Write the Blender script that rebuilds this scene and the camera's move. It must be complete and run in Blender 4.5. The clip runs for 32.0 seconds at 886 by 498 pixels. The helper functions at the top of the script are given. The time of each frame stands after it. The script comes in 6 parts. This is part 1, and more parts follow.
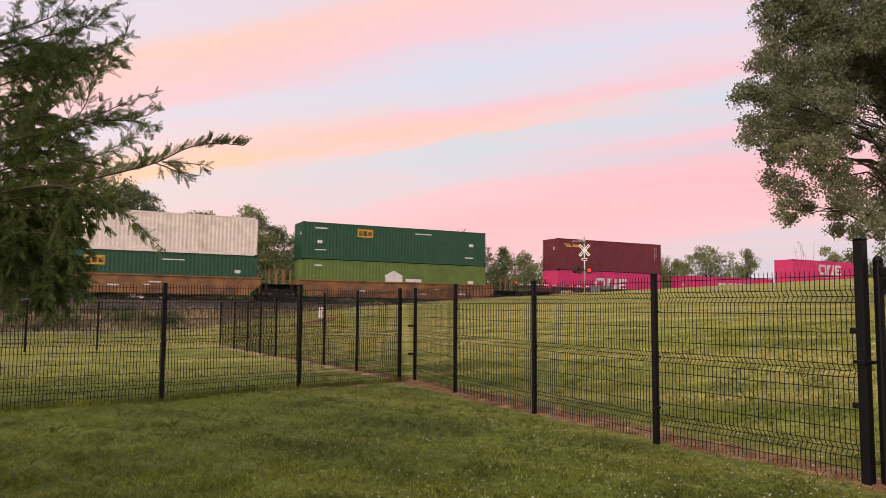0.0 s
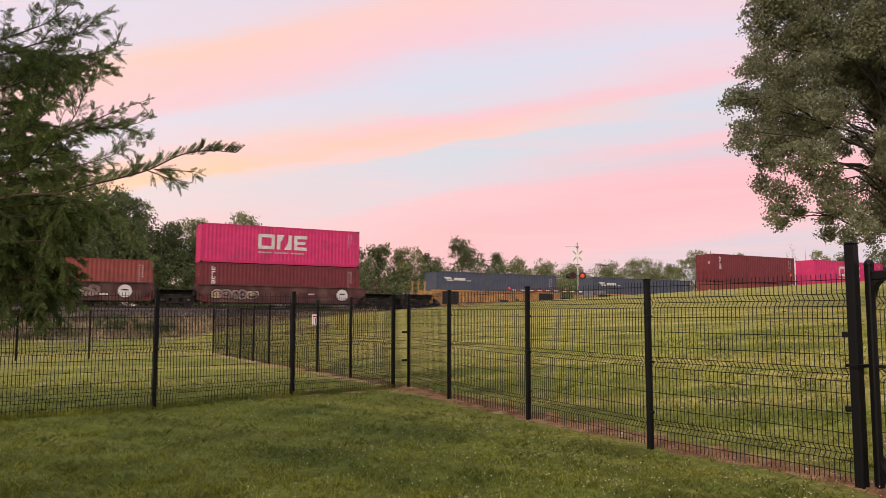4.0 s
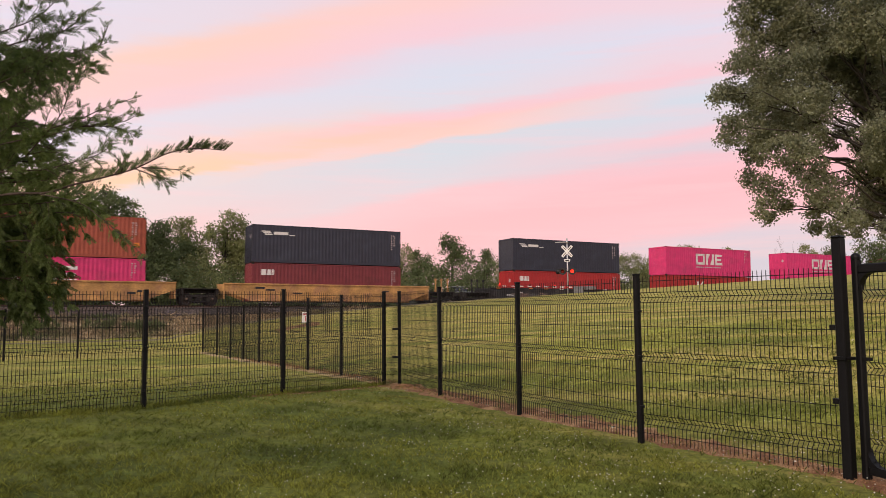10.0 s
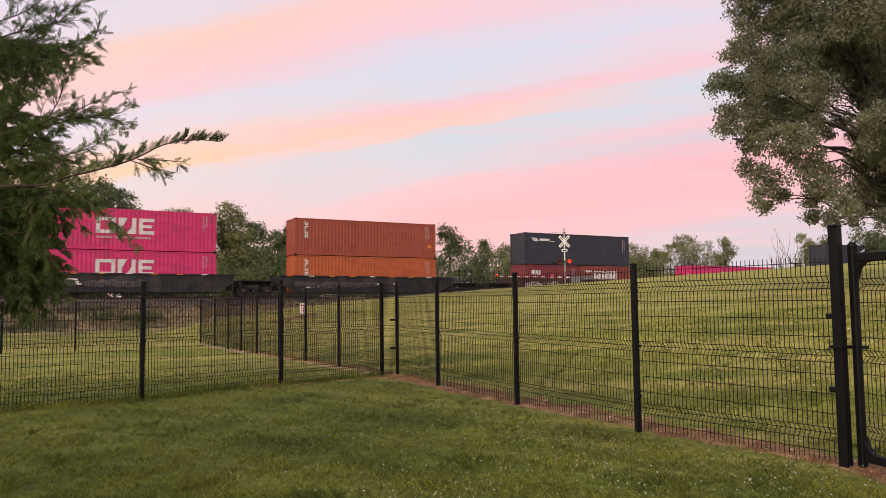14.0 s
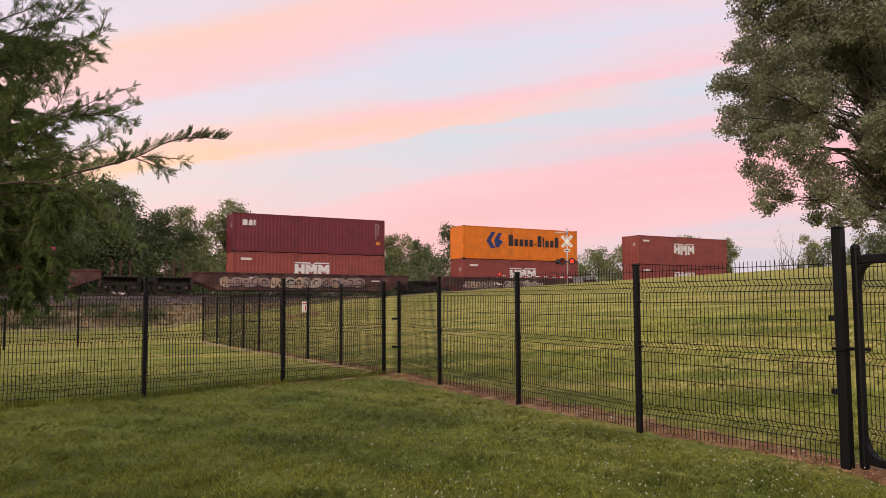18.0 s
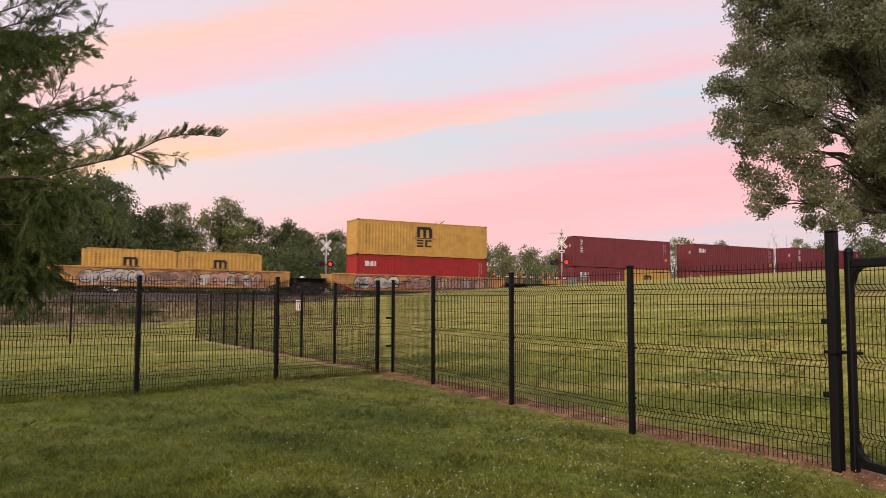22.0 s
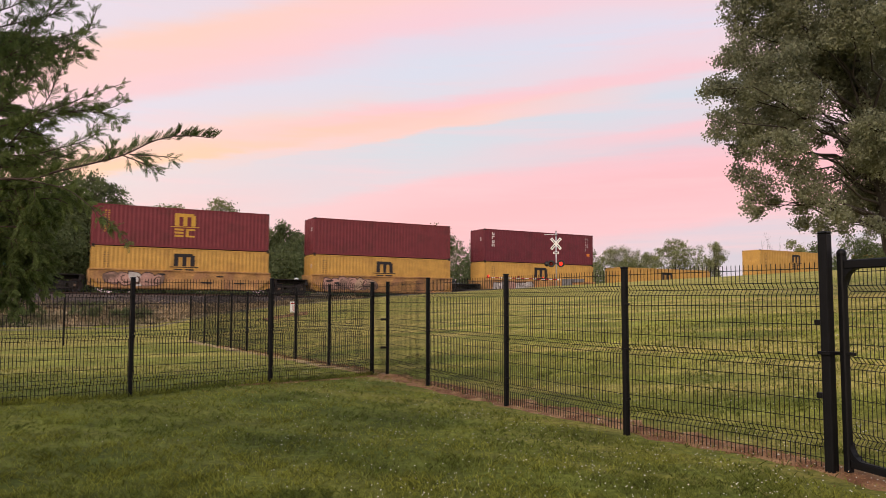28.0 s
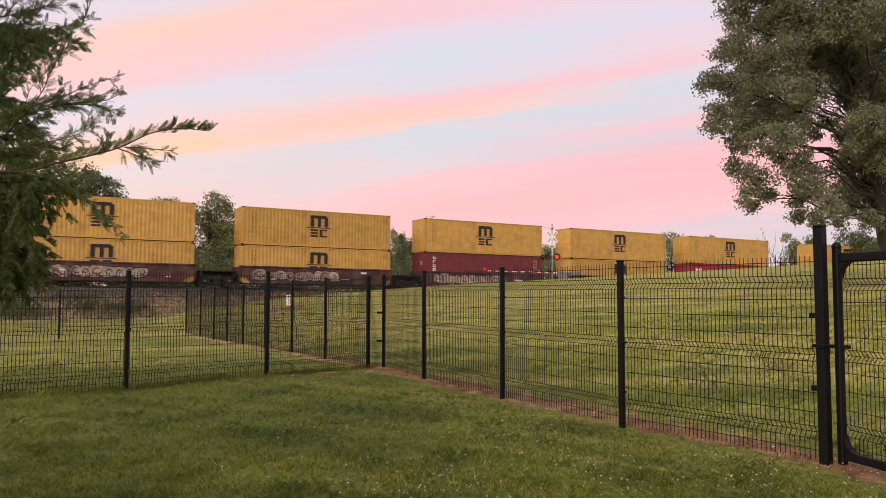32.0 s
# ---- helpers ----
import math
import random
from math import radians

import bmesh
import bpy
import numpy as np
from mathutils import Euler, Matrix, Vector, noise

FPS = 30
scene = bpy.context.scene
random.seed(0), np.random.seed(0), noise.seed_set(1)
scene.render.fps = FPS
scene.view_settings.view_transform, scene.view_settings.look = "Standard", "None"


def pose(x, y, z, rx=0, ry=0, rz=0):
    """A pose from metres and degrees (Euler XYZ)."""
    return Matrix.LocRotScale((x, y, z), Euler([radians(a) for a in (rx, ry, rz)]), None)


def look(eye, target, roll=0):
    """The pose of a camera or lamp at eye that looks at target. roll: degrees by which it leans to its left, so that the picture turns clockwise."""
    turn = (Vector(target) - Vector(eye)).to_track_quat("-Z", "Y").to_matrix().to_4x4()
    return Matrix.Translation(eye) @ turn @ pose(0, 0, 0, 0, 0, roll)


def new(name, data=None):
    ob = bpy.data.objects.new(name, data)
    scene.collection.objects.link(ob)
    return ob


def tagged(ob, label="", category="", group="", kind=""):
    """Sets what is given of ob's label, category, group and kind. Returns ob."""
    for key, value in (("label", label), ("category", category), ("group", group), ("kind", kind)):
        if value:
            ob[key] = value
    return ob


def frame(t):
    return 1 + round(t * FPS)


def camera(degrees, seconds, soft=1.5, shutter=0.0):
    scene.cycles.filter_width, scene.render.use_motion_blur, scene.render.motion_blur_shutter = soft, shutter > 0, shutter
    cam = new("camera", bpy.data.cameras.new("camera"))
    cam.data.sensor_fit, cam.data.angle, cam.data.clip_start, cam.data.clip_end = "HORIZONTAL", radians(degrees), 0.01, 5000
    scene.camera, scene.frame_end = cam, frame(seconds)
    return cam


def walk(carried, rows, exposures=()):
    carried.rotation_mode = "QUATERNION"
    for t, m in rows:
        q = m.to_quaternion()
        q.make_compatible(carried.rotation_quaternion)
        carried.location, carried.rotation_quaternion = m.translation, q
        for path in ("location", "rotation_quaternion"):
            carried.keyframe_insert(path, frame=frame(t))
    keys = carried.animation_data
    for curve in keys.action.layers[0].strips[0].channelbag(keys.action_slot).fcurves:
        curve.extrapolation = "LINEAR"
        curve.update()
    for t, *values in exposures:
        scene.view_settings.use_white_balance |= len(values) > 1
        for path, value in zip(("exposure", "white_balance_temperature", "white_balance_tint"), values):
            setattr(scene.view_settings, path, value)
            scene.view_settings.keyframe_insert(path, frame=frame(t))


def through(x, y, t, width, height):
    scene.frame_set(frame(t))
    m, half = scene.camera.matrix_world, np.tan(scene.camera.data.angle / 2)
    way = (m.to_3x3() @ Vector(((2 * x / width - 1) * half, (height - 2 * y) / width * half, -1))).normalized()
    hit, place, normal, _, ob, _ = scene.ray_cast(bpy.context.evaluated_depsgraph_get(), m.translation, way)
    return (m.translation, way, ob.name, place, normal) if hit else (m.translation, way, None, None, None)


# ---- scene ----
EYE = 1.5


def aim(yaw, pitch, roll):
    """Camera pose at the standing place, from degrees of yaw, pitch and roll."""
    return pose(0, 0, EYE, 0, 0, yaw) @ pose(0, 0, 0, 90 + pitch) @ pose(0, 0, 0, 0, 0, roll)


cam = camera(61.8, 32.0, soft=0.8, shutter=0.14)
PATH = [
    (0, 1.164, 4.413, 0.302), (0.5, 0.372, 4.153, 0.185), (1, -0.037, 3.963, 0.063), (1.5, -0.291, 3.978, 0.052),
    (2, -0.241, 4.286, 0.125), (2.5, 0.046, 4.662, 0.097), (3, 0.364, 4.894, -0.021), (3.5, 0.574, 4.926, -0.117),
    (5.5, 0.697, 4.700, 0.280), (6, 0.585, 4.774, 0.401), (6.5, 0.374, 4.884, 0.479), (7, 0.138, 5.022, 0.299),
    (7.5, 0.006, 5.185, -0.009), (8, -0.032, 5.279, -0.178), (8.5, -0.016, 5.237, -0.228), (9, 0.000, 5.020, -0.300),
    (9.5, -0.057, 4.747, -0.411), (10, -0.142, 4.621, -0.535), (10.5, -0.221, 4.681, -0.567), (11, -0.284, 4.814, -0.532),
    (11.5, -0.364, 4.924, -0.476), (12, -0.426, 4.853, -0.455), (12.5, -0.450, 4.572, -0.498), (13, -0.406, 4.284, -0.581),
    (13.5, -0.353, 4.067, -0.691), (14, -0.342, 3.892, -0.790), (14.5, -0.375, 3.817, -0.849), (16.5, -0.143, 3.781, -0.693),
    (17, -0.110, 3.738, -0.500), (17.5, -0.081, 3.814, -0.413), (18, -0.146, 3.834, -0.409), (18.5, -0.154, 3.839, -0.437),
    (19, 0.023, 3.867, -0.275), (19.5, 0.058, 3.967, -0.169), (20, -0.115, 4.095, -0.046), (20.5, -0.326, 4.124, -0.037),
    (21, -0.425, 4.053, 0.003), (21.5, -0.473, 3.923, 0.075), (22, -0.556, 3.806, 0.153), (22.5, -0.660, 3.743, 0.208),
    (23, -0.728, 3.768, 0.285), (23.5, -0.745, 3.776, 0.256), (24, -0.732, 3.732, 0.170), (24.5, -0.671, 3.687, 0.212),
    (25, -0.665, 3.712, 0.251), (25.5, -0.727, 3.802, 0.201), (27.5, -0.893, 3.954, 0.007), (28, -0.977, 3.924, 0.088),
    (28.5, -1.178, 3.930, -0.042), (29, -1.304, 3.874, -0.287), (29.5, -1.141, 3.706, -0.350), (30, -0.958, 3.582, -0.270),
    (30.5, -0.987, 3.485, -0.084), (31, -1.136, 3.375, 0.048), (31.5, -1.234, 3.369, 0.077), (32, -1.276, 3.402, 0.079)]
walk(cam, [(t, aim(a, b, c)) for t, a, b, c in PATH], exposures=[(0, 0.0), (32, 0.0)])

# ---- world, sun ----
world = bpy.data.worlds.new("dusk_sky")
scene.world = world
world.use_nodes = True


def sky_nodes(nt):
    """Dusk sky: pale blue with tilted pink and peach cloud bands, over a faint clear-sky gradient."""
    n, l = nt.nodes, nt.links
    n.clear()
    out, bg = n.new("ShaderNodeOutputWorld"), n.new("ShaderNodeBackground")
    tc, sep = n.new("ShaderNodeTexCoord"), n.new("ShaderNodeSeparateXYZ")
    l.new(tc.outputs["Generated"], sep.inputs[0])

    def mth(op, a, b=None, c=None):
        m = n.new("ShaderNodeMath")
        m.operation = op
        for i, v in enumerate((a, b, c)):
            if v is None:
                continue
            if isinstance(v, (int, float)):
                m.inputs[i].default_value = v
            else:
                l.new(v, m.inputs[i])
        return m.outputs[0]

    def streaks(scale, tilt, size, detail, rough):
        mp, t = n.new("ShaderNodeMapping"), n.new("ShaderNodeTexNoise")
        mp.inputs["Rotation"].default_value = (0, radians(tilt), 0)
        mp.inputs["Scale"].default_value = scale
        l.new(tc.outputs["Generated"], mp.inputs[0])
        t.inputs["Scale"].default_value, t.inputs["Detail"].default_value, t.inputs["Roughness"].default_value = size, detail, rough
        l.new(mp.outputs[0], t.inputs[0])
        return t.outputs[0]

    # height over the horizon, along bands that rise gently to the east
    away = mth("MAXIMUM", mth("ABSOLUTE", sep.outputs[1]), 0.35)
    across = mth("MAXIMUM", mth("MINIMUM", mth("DIVIDE", sep.outputs[0], away), 1.2), -1.2)
    w = mth("MULTIPLY_ADD", across, -0.15, mth("DIVIDE", sep.outputs[2], away))
    w = mth("MULTIPLY_ADD", mth("MINIMUM", across, 0.0), -0.03, w)
    w = mth("MULTIPLY", w, 1.31)
    w = mth("MULTIPLY_ADD", mth("ADD", streaks((2.6, 2.6, 13.0), 8, 1.4, 3.0, 0.45), -0.5), 0.035, w)
    w = mth("MULTIPLY_ADD", mth("ADD", streaks((6.0, 6.0, 48.0), 9, 1.6, 6.0, 0.6), -0.5), 0.034, w)

    def ramp(stops):
        r = n.new("ShaderNodeValToRGB")
        r.color_ramp.interpolation = "EASE"
        els = r.color_ramp.elements
        for i, (p, hx) in enumerate(stops):
            e = els[i] if i < 2 else els.new(p)
            e.position = p
            e.color = (*[((int(hx[k:k + 2], 16) / 255 + 0.055) / 1.055) ** 2.4 for k in (0, 2, 4)], 1)
        l.new(w, r.inputs[0])
        return r.outputs[0]

    west = ramp([(0.0, "E0CAD2"), (0.19, "E6CFD8"), (0.24, "EFCBD2"), (0.28, "E7D2D9"), (0.312, "E4D6DC"), (0.328, "FFCFAE"), (0.365, "FCCFBE"),
                 (0.395, "E9D8E0"), (0.43, "E2DBE8"), (0.465, "F4CDD4"), (0.51, "FBCDCA"), (0.565, "FAD0C2"), (0.61, "E6DAE6"), (0.70, "E2DCEC"), (1.0, "C9D4E8")])
    mid = ramp([(0.0, "DECAD8"), (0.06, "EFC2CF"), (0.14, "FDBFC8"), (0.195, "F9C6CE"), (0.225, "DED7E1"), (0.275, "D5DBE6"), (0.296, "D8DAE4"), (0.308, "FECFC4"),
                (0.335, "FECBC2"), (0.352, "F7CAD2"), (0.375, "DFDCE8"), (0.415, "DADEEE"), (0.46, "E2DAEA"), (0.50, "F6CFDA"), (0.56, "FBD0CE"), (0.66, "E2DAEA"), (1.0, "C9D4E8")])
    east = ramp([(0.0, "D2CEDF"), (0.045, "DCCEDE"), (0.085, "FBC3CE"), (0.15, "FFBEC8"), (0.19, "F3C4D0"), (0.212, "E0CFDC"), (0.24, "F5C9D4"), (0.262, "DFD7E4"),
                 (0.30, "D5DCEA"), (0.325, "DEDAE7"), (0.345, "F6CCD7"), (0.375, "EDD6E2"), (0.42, "DFDEF0"), (0.49, "EFD6E2"), (0.56, "E4DAEA"), (0.66, "F0D2DC"), (1.0, "C9D4E8")])

    def blend(fac, a, b):
        x = n.new("ShaderNodeMix")
        x.data_type = "RGBA"
        l.new(fac, x.inputs[0])
        l.new(a, x.inputs[6])
        l.new(b, x.inputs[7])
        return x.outputs[2]

    def between(lo, hi):
        r = n.new("ShaderNodeMapRange")
        l.new(across, r.inputs[0])
        r.inputs[1].default_value, r.inputs[2].default_value = lo, hi
        return r.outputs[0]

    col = blend(between(-0.34, -0.02), west, mid)
    col = blend(between(0.02, 0.32), col, east)
    # thin veils that run through the bands
    veil = n.new("ShaderNodeMapRange")
    l.new(streaks((2.4, 2.4, 40.0), 8, 1.1, 7.0, 0.62), veil.inputs[0])
    veil.inputs[1].default_value, veil.inputs[2].default_value, veil.inputs[4].default_value = 0.50, 0.74, 0.5
    x = n.new("ShaderNodeRGB")
    x.outputs[0].default_value = (0.96, 0.62, 0.67, 1)
    col = blend(veil.outputs[0], col, x.outputs[0])
    clear = n.new("ShaderNodeTexSky")
    clear.sky_type, clear.sun_disc, clear.sun_elevation, clear.sun_rotation = "NISHITA", False, radians(3), radians(-70)
    mix = n.new("ShaderNodeMix")
    mix.data_type = "RGBA"
    mix.inputs[0].default_value = 0.05
    l.new(col, mix.inputs[6])
    l.new(clear.outputs[0], mix.inputs[7])
    tint = n.new("ShaderNodeMix")
    tint.data_type, tint.blend_type = "RGBA", "MULTIPLY"
    tint.inputs[0].default_value = 1.0
    l.new(mix.outputs[2], tint.inputs[6])
    tint.inputs[7].default_value = (1.0, 0.945, 0.93, 1)
    l.new(tint.outputs[2], bg.inputs[0])
    bg.inputs[1].default_value = 1.05
    l.new(bg.outputs[0], out.inputs[0])


sky_nodes(world.node_tree)
sun = new("sun", bpy.data.lights.new("sun", "SUN"))
sun.data.energy, sun.data.angle, sun.data.color = 2.4, radians(40), (1.0, 0.78, 0.60)
sun.matrix_world = look((-27, -38, 27), (0, 0, 0))


# ---- materials ----
def shade(name, col, rough=0.7, metal=0.0, vary=0.15, scale=8.0, fine=60.0, bump=0.0, other=None, blotch=0.0, blotch_scale=0.6,
          random_tint=0.0, island=0.0, emit=None, coords="Object", stretch=(1, 1, 1), spec=0.4):
    """A procedural surface: two scales of value noise, a second colour in blotches, fine relief."""
    m = bpy.data.materials.new(name)
    m.use_nodes = True
    nt = m.node_tree
    n, l = nt.nodes, nt.links
    b = n["Principled BSDF"]
    b.inputs["Roughness"].default_value, b.inputs["Metallic"].default_value = rough, metal
    b.inputs["Specular IOR Level"].default_value = spec
    tc = n.new("ShaderNodeTexCoord")
    mp = n.new("ShaderNodeMapping")
    mp.inputs["Scale"].default_value = stretch
    l.new(tc.outputs[coords], mp.inputs[0])
    src = mp.outputs[0]

    def noise_tex(s, detail=4.0):
        t = n.new("ShaderNodeTexNoise")
        t.inputs["Scale"].default_value, t.inputs["Detail"].default_value = s, detail
        l.new(src, t.inputs[0])
        return t.outputs[0]

    def mix(kind, fac, a, c):
        x = n.new("ShaderNodeMix")
        x.data_type, x.blend_type = "RGBA", kind
        for i, v in ((0, fac), (6, a), (7, c)):
            if isinstance(v, (int, float)):
                x.inputs[i].default_value = v
            elif isinstance(v, tuple):
                x.inputs[i].default_value = (*v, 1)
            else:
                l.new(v, x.inputs[i])
        return x.outputs[2]

    def spread(v, lo, hi):
        r = n.new("ShaderNodeMapRange")
        l.new(v, r.inputs[0])
        r.inputs[1].default_value, r.inputs[2].default_value, r.inputs[3].default_value, r.inputs[4].default_value = 0.3, 0.7, lo, hi
        return r.outputs[0]

    c = col
    if other:
        g = n.new("ShaderNodeMapRange")
        l.new(noise_tex(blotch_scale, 6.0), g.inputs[0])
        g.inputs[1].default_value, g.inputs[2].default_value = 0.62 - blotch * 0.3, 0.74 - blotch * 0.25
        c = mix("MIX", g.outputs[0], col, other)
    if vary:
        c = mix("MULTIPLY", 1.0, c, spread(noise_tex(scale), 1 - vary, 1 + vary * 0.6))
        c = mix("MULTIPLY", 1.0, c, spread(noise_tex(fine, 2.0), 1 - vary * 0.7, 1 + vary * 0.5))
    if random_tint:
        oi = n.new("ShaderNodeObjectInfo")
        r = n.new("ShaderNodeMapRange")
        l.new(oi.outputs["Random"], r.inputs[0])
        r.inputs[3].default_value, r.inputs[4].default_value = 1 - random_tint, 1 + random_tint
        c = mix("MULTIPLY", 1.0, c, r.outputs[0])
    if island:
        ge = n.new("ShaderNodeNewGeometry")
        r = n.new("ShaderNodeMapRange")
        l.new(ge.outputs["Random Per Island"], r.inputs[0])
        r.inputs[3].default_value, r.inputs[4].default_value = 1 - island, 1 + island
        c = mix("MULTIPLY", 1.0, c, r.outputs[0])
    if isinstance(c, tuple):
        b.inputs["Base Color"].default_value = (*c, 1)
    else:
        l.new(c, b.inputs["Base Color"])
    if bump:
        bp = n.new("ShaderNodeBump")
        bp.inputs["Strength"].default_value, bp.inputs["Distance"].default_value = bump, 0.02
        l.new(noise_tex(fine, 5.0), bp.inputs["Height"])
        l.new(bp.outputs[0], b.inputs["Normal"])
    if emit:
        b.inputs["Emission Color"].default_value, b.inputs["Emission Strength"].default_value = (*emit[0], 1), emit[1]
    return m


def lawn_material(name, a, b2, straw):
    """Mown grass: mottled greens, straw patches, faint mowing stripes."""
    m = shade(name, a, 0.9, vary=0.35, scale=0.9, fine=45.0, bump=0.6, other=b2, blotch=0.55, blotch_scale=0.5, coords="Object", spec=0.1)
    nt = m.node_tree
    n, l = nt.nodes, nt.links
    bsdf = n["Principled BSDF"]
    old = bsdf.inputs["Base Color"].links[0].from_socket
    tc = n.new("ShaderNodeTexCoord")
    streaks = []
    # mown along the slope on the hill, across in the flat yard
    for turned, wide in ((36, 1.5), (0, 0.42)):
        turn, mp = n.new("ShaderNodeMapping"), n.new("ShaderNodeMapping")
        turn.inputs["Rotation"].default_value = (0, 0, radians(turned))
        mp.inputs["Scale"].default_value = (0.09, wide, 1)
        l.new(tc.outputs["Object"], turn.inputs[0])
        l.new(turn.outputs[0], mp.inputs[0])
        t = n.new("ShaderNodeTexNoise")
        t.inputs["Scale"].default_value, t.inputs["Detail"].default_value = 1.0, 5.0
        l.new(mp.outputs[0], t.inputs[0])
        r = n.new("ShaderNodeMapRange")
        l.new(t.outputs[0], r.inputs[0])
        r.inputs[1].default_value, r.inputs[2].default_value, r.inputs[4].default_value = 0.43, 0.61, 0.95
        streaks.append(r)
    # more straw with distance across the fence line
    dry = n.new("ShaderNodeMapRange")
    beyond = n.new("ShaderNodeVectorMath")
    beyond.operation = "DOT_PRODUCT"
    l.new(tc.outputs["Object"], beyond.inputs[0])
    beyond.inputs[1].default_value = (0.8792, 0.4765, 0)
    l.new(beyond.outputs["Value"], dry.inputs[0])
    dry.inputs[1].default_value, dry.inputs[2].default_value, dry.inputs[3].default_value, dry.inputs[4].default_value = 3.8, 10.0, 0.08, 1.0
    # and more straw in the open yard behind the dividing fence
    yard = n.new("ShaderNodeVectorMath")
    yard.operation = "DOT_PRODUCT"
    l.new(tc.outputs["Object"], yard.inputs[0])
    yard.inputs[1].default_value = (-0.661, 0.750, 0)
    dry2 = n.new("ShaderNodeMapRange")
    l.new(yard.outputs["Value"], dry2.inputs[0])
    dry2.inputs[1].default_value, dry2.inputs[2].default_value, dry2.inputs[4].default_value = 13.6, 19.0, 0.75
    most = n.new("ShaderNodeMath")
    most.operation = "MAXIMUM"
    l.new(dry.outputs[0], most.inputs[0])
    l.new(dry2.outputs[0], most.inputs[1])
    hill_dry, dry = dry, most
    mu = n.new("ShaderNodeMath")
    mu.operation = "MAXIMUM"
    for i, (st, dr) in enumerate(zip(streaks, (hill_dry, dry2))):
        k = n.new("ShaderNodeMath")
        k.operation = "MULTIPLY"
        l.new(st.outputs[0], k.inputs[0])
        l.new(dr.outputs[0], k.inputs[1])
        l.new(k.outputs[0], mu.inputs[i])
    x = n.new("ShaderNodeMix")
    x.data_type = "RGBA"
    l.new(mu.outputs[0], x.inputs[0])
    # base colour cut to about half before the fence, slightly greener
    near_tone = n.new("ShaderNodeMix")
    near_tone.data_type, near_tone.blend_type = "RGBA", "MULTIPLY"
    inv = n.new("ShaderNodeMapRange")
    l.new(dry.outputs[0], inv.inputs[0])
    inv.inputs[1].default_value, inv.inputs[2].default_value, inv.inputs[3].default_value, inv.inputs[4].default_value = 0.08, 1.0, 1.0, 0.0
    l.new(inv.outputs[0], near_tone.inputs[0])
    l.new(old, near_tone.inputs[6])
    near_tone.inputs[7].default_value = (0.46, 0.52, 0.48, 1)
    l.new(near_tone.outputs[2], x.inputs[6])
    x.inputs[7].default_value = (*straw, 1)
    # clumps: darker thatch between brighter heads, a palm and a stride across
    out = x.outputs[2]
    for sc, lo, hi in ((13.0, 0.58, 1.36), (2.3, 0.82, 1.15)):
        g = n.new("ShaderNodeTexNoise")
        g.inputs["Scale"].default_value, g.inputs["Detail"].default_value, g.inputs["Roughness"].default_value = sc, 4.0, 0.65
        l.new(tc.outputs["Object"], g.inputs[0])
        gr = n.new("ShaderNodeMapRange")
        l.new(g.outputs[0], gr.inputs[0])
        gr.inputs[1].default_value, gr.inputs[2].default_value, gr.inputs[3].default_value, gr.inputs[4].default_value = 0.33, 0.67, lo, hi
        y = n.new("ShaderNodeMix")
        y.data_type, y.blend_type = "RGBA", "MULTIPLY"
        y.inputs[0].default_value = 1.0
        l.new(out, y.inputs[6])
        l.new(gr.outputs[0], y.inputs[7])
        out = y.outputs[2]
    l.new(out, bsdf.inputs["Base Color"])
    return m


def leaf_material(name, a, b2, island=0.45, through=0.25):
    m = shade(name, a, 0.6, vary=0.2, scale=0.8, fine=6.0, other=b2, blotch=0.6, blotch_scale=0.7, island=island, spec=0.25)
    n, l = m.node_tree.nodes, m.node_tree.links
    b, out = n["Principled BSDF"], n["Material Output"]
    tr, mx = n.new("ShaderNodeBsdfTranslucent"), n.new("ShaderNodeMixShader")
    l.new(b.inputs["Base Color"].links[0].from_socket, tr.inputs[0])
    mx.inputs[0].default_value = through
    l.new(b.outputs[0], mx.inputs[1])
    l.new(tr.outputs[0], mx.inputs[2])
    l.new(mx.outputs[0], out.inputs[0])
    return m


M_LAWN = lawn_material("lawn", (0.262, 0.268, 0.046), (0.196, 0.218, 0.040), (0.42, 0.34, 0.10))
M_BLADE = leaf_material("grass_blade", (0.24, 0.255, 0.043), (0.125, 0.155, 0.03), 0.6, 0.4)
M_BLADE_DRY = shade("dry_grass_blade", (0.21, 0.19, 0.05), 0.7, vary=0.2, scale=0.8, fine=5, island=0.45, other=(0.30, 0.25, 0.09), blotch=0.4, blotch_scale=0.7, spec=0.15)
M_MULCH = shade("red_mulch", (0.27, 0.135, 0.075), 0.95, vary=0.45, scale=3, fine=60, bump=1.0, other=(0.34, 0.21, 0.11), blotch=0.6, blotch_scale=3, spec=0.1)
M_STALK = shade("dead_stalk", (0.34, 0.20, 0.115), 0.9, vary=0.2, scale=2, island=0.5, spec=0.1)
M_EARTH = shade("dry_earth", (0.34, 0.235, 0.135), 0.95, vary=0.35, scale=3, fine=50, bump=0.8, other=(0.40, 0.32, 0.17), blotch=0.6, blotch_scale=2, spec=0.1)
M_CHIP = shade("mulch_chip", (0.30, 0.16, 0.085), 0.9, vary=0.2, island=0.5, spec=0.1)
M_BALLAST = shade("ballast", (0.105, 0.082, 0.070), 1.0, spec=0.05, vary=0.5, scale=4, fine=25, bump=1.0, other=(0.12, 0.10, 0.10), blotch=0.4, blotch_scale=0.8)
M_STONE = shade("ballast_stone", (0.20, 0.175, 0.17), 0.9, vary=0.3, island=0.5)
M_WEED = shade("dry_weeds", (0.37, 0.29, 0.18), 1.0, spec=0.05, vary=0.4, scale=1.5, fine=20, bump=1.0, other=(0.10, 0.105, 0.04), blotch=0.5, blotch_scale=0.35)
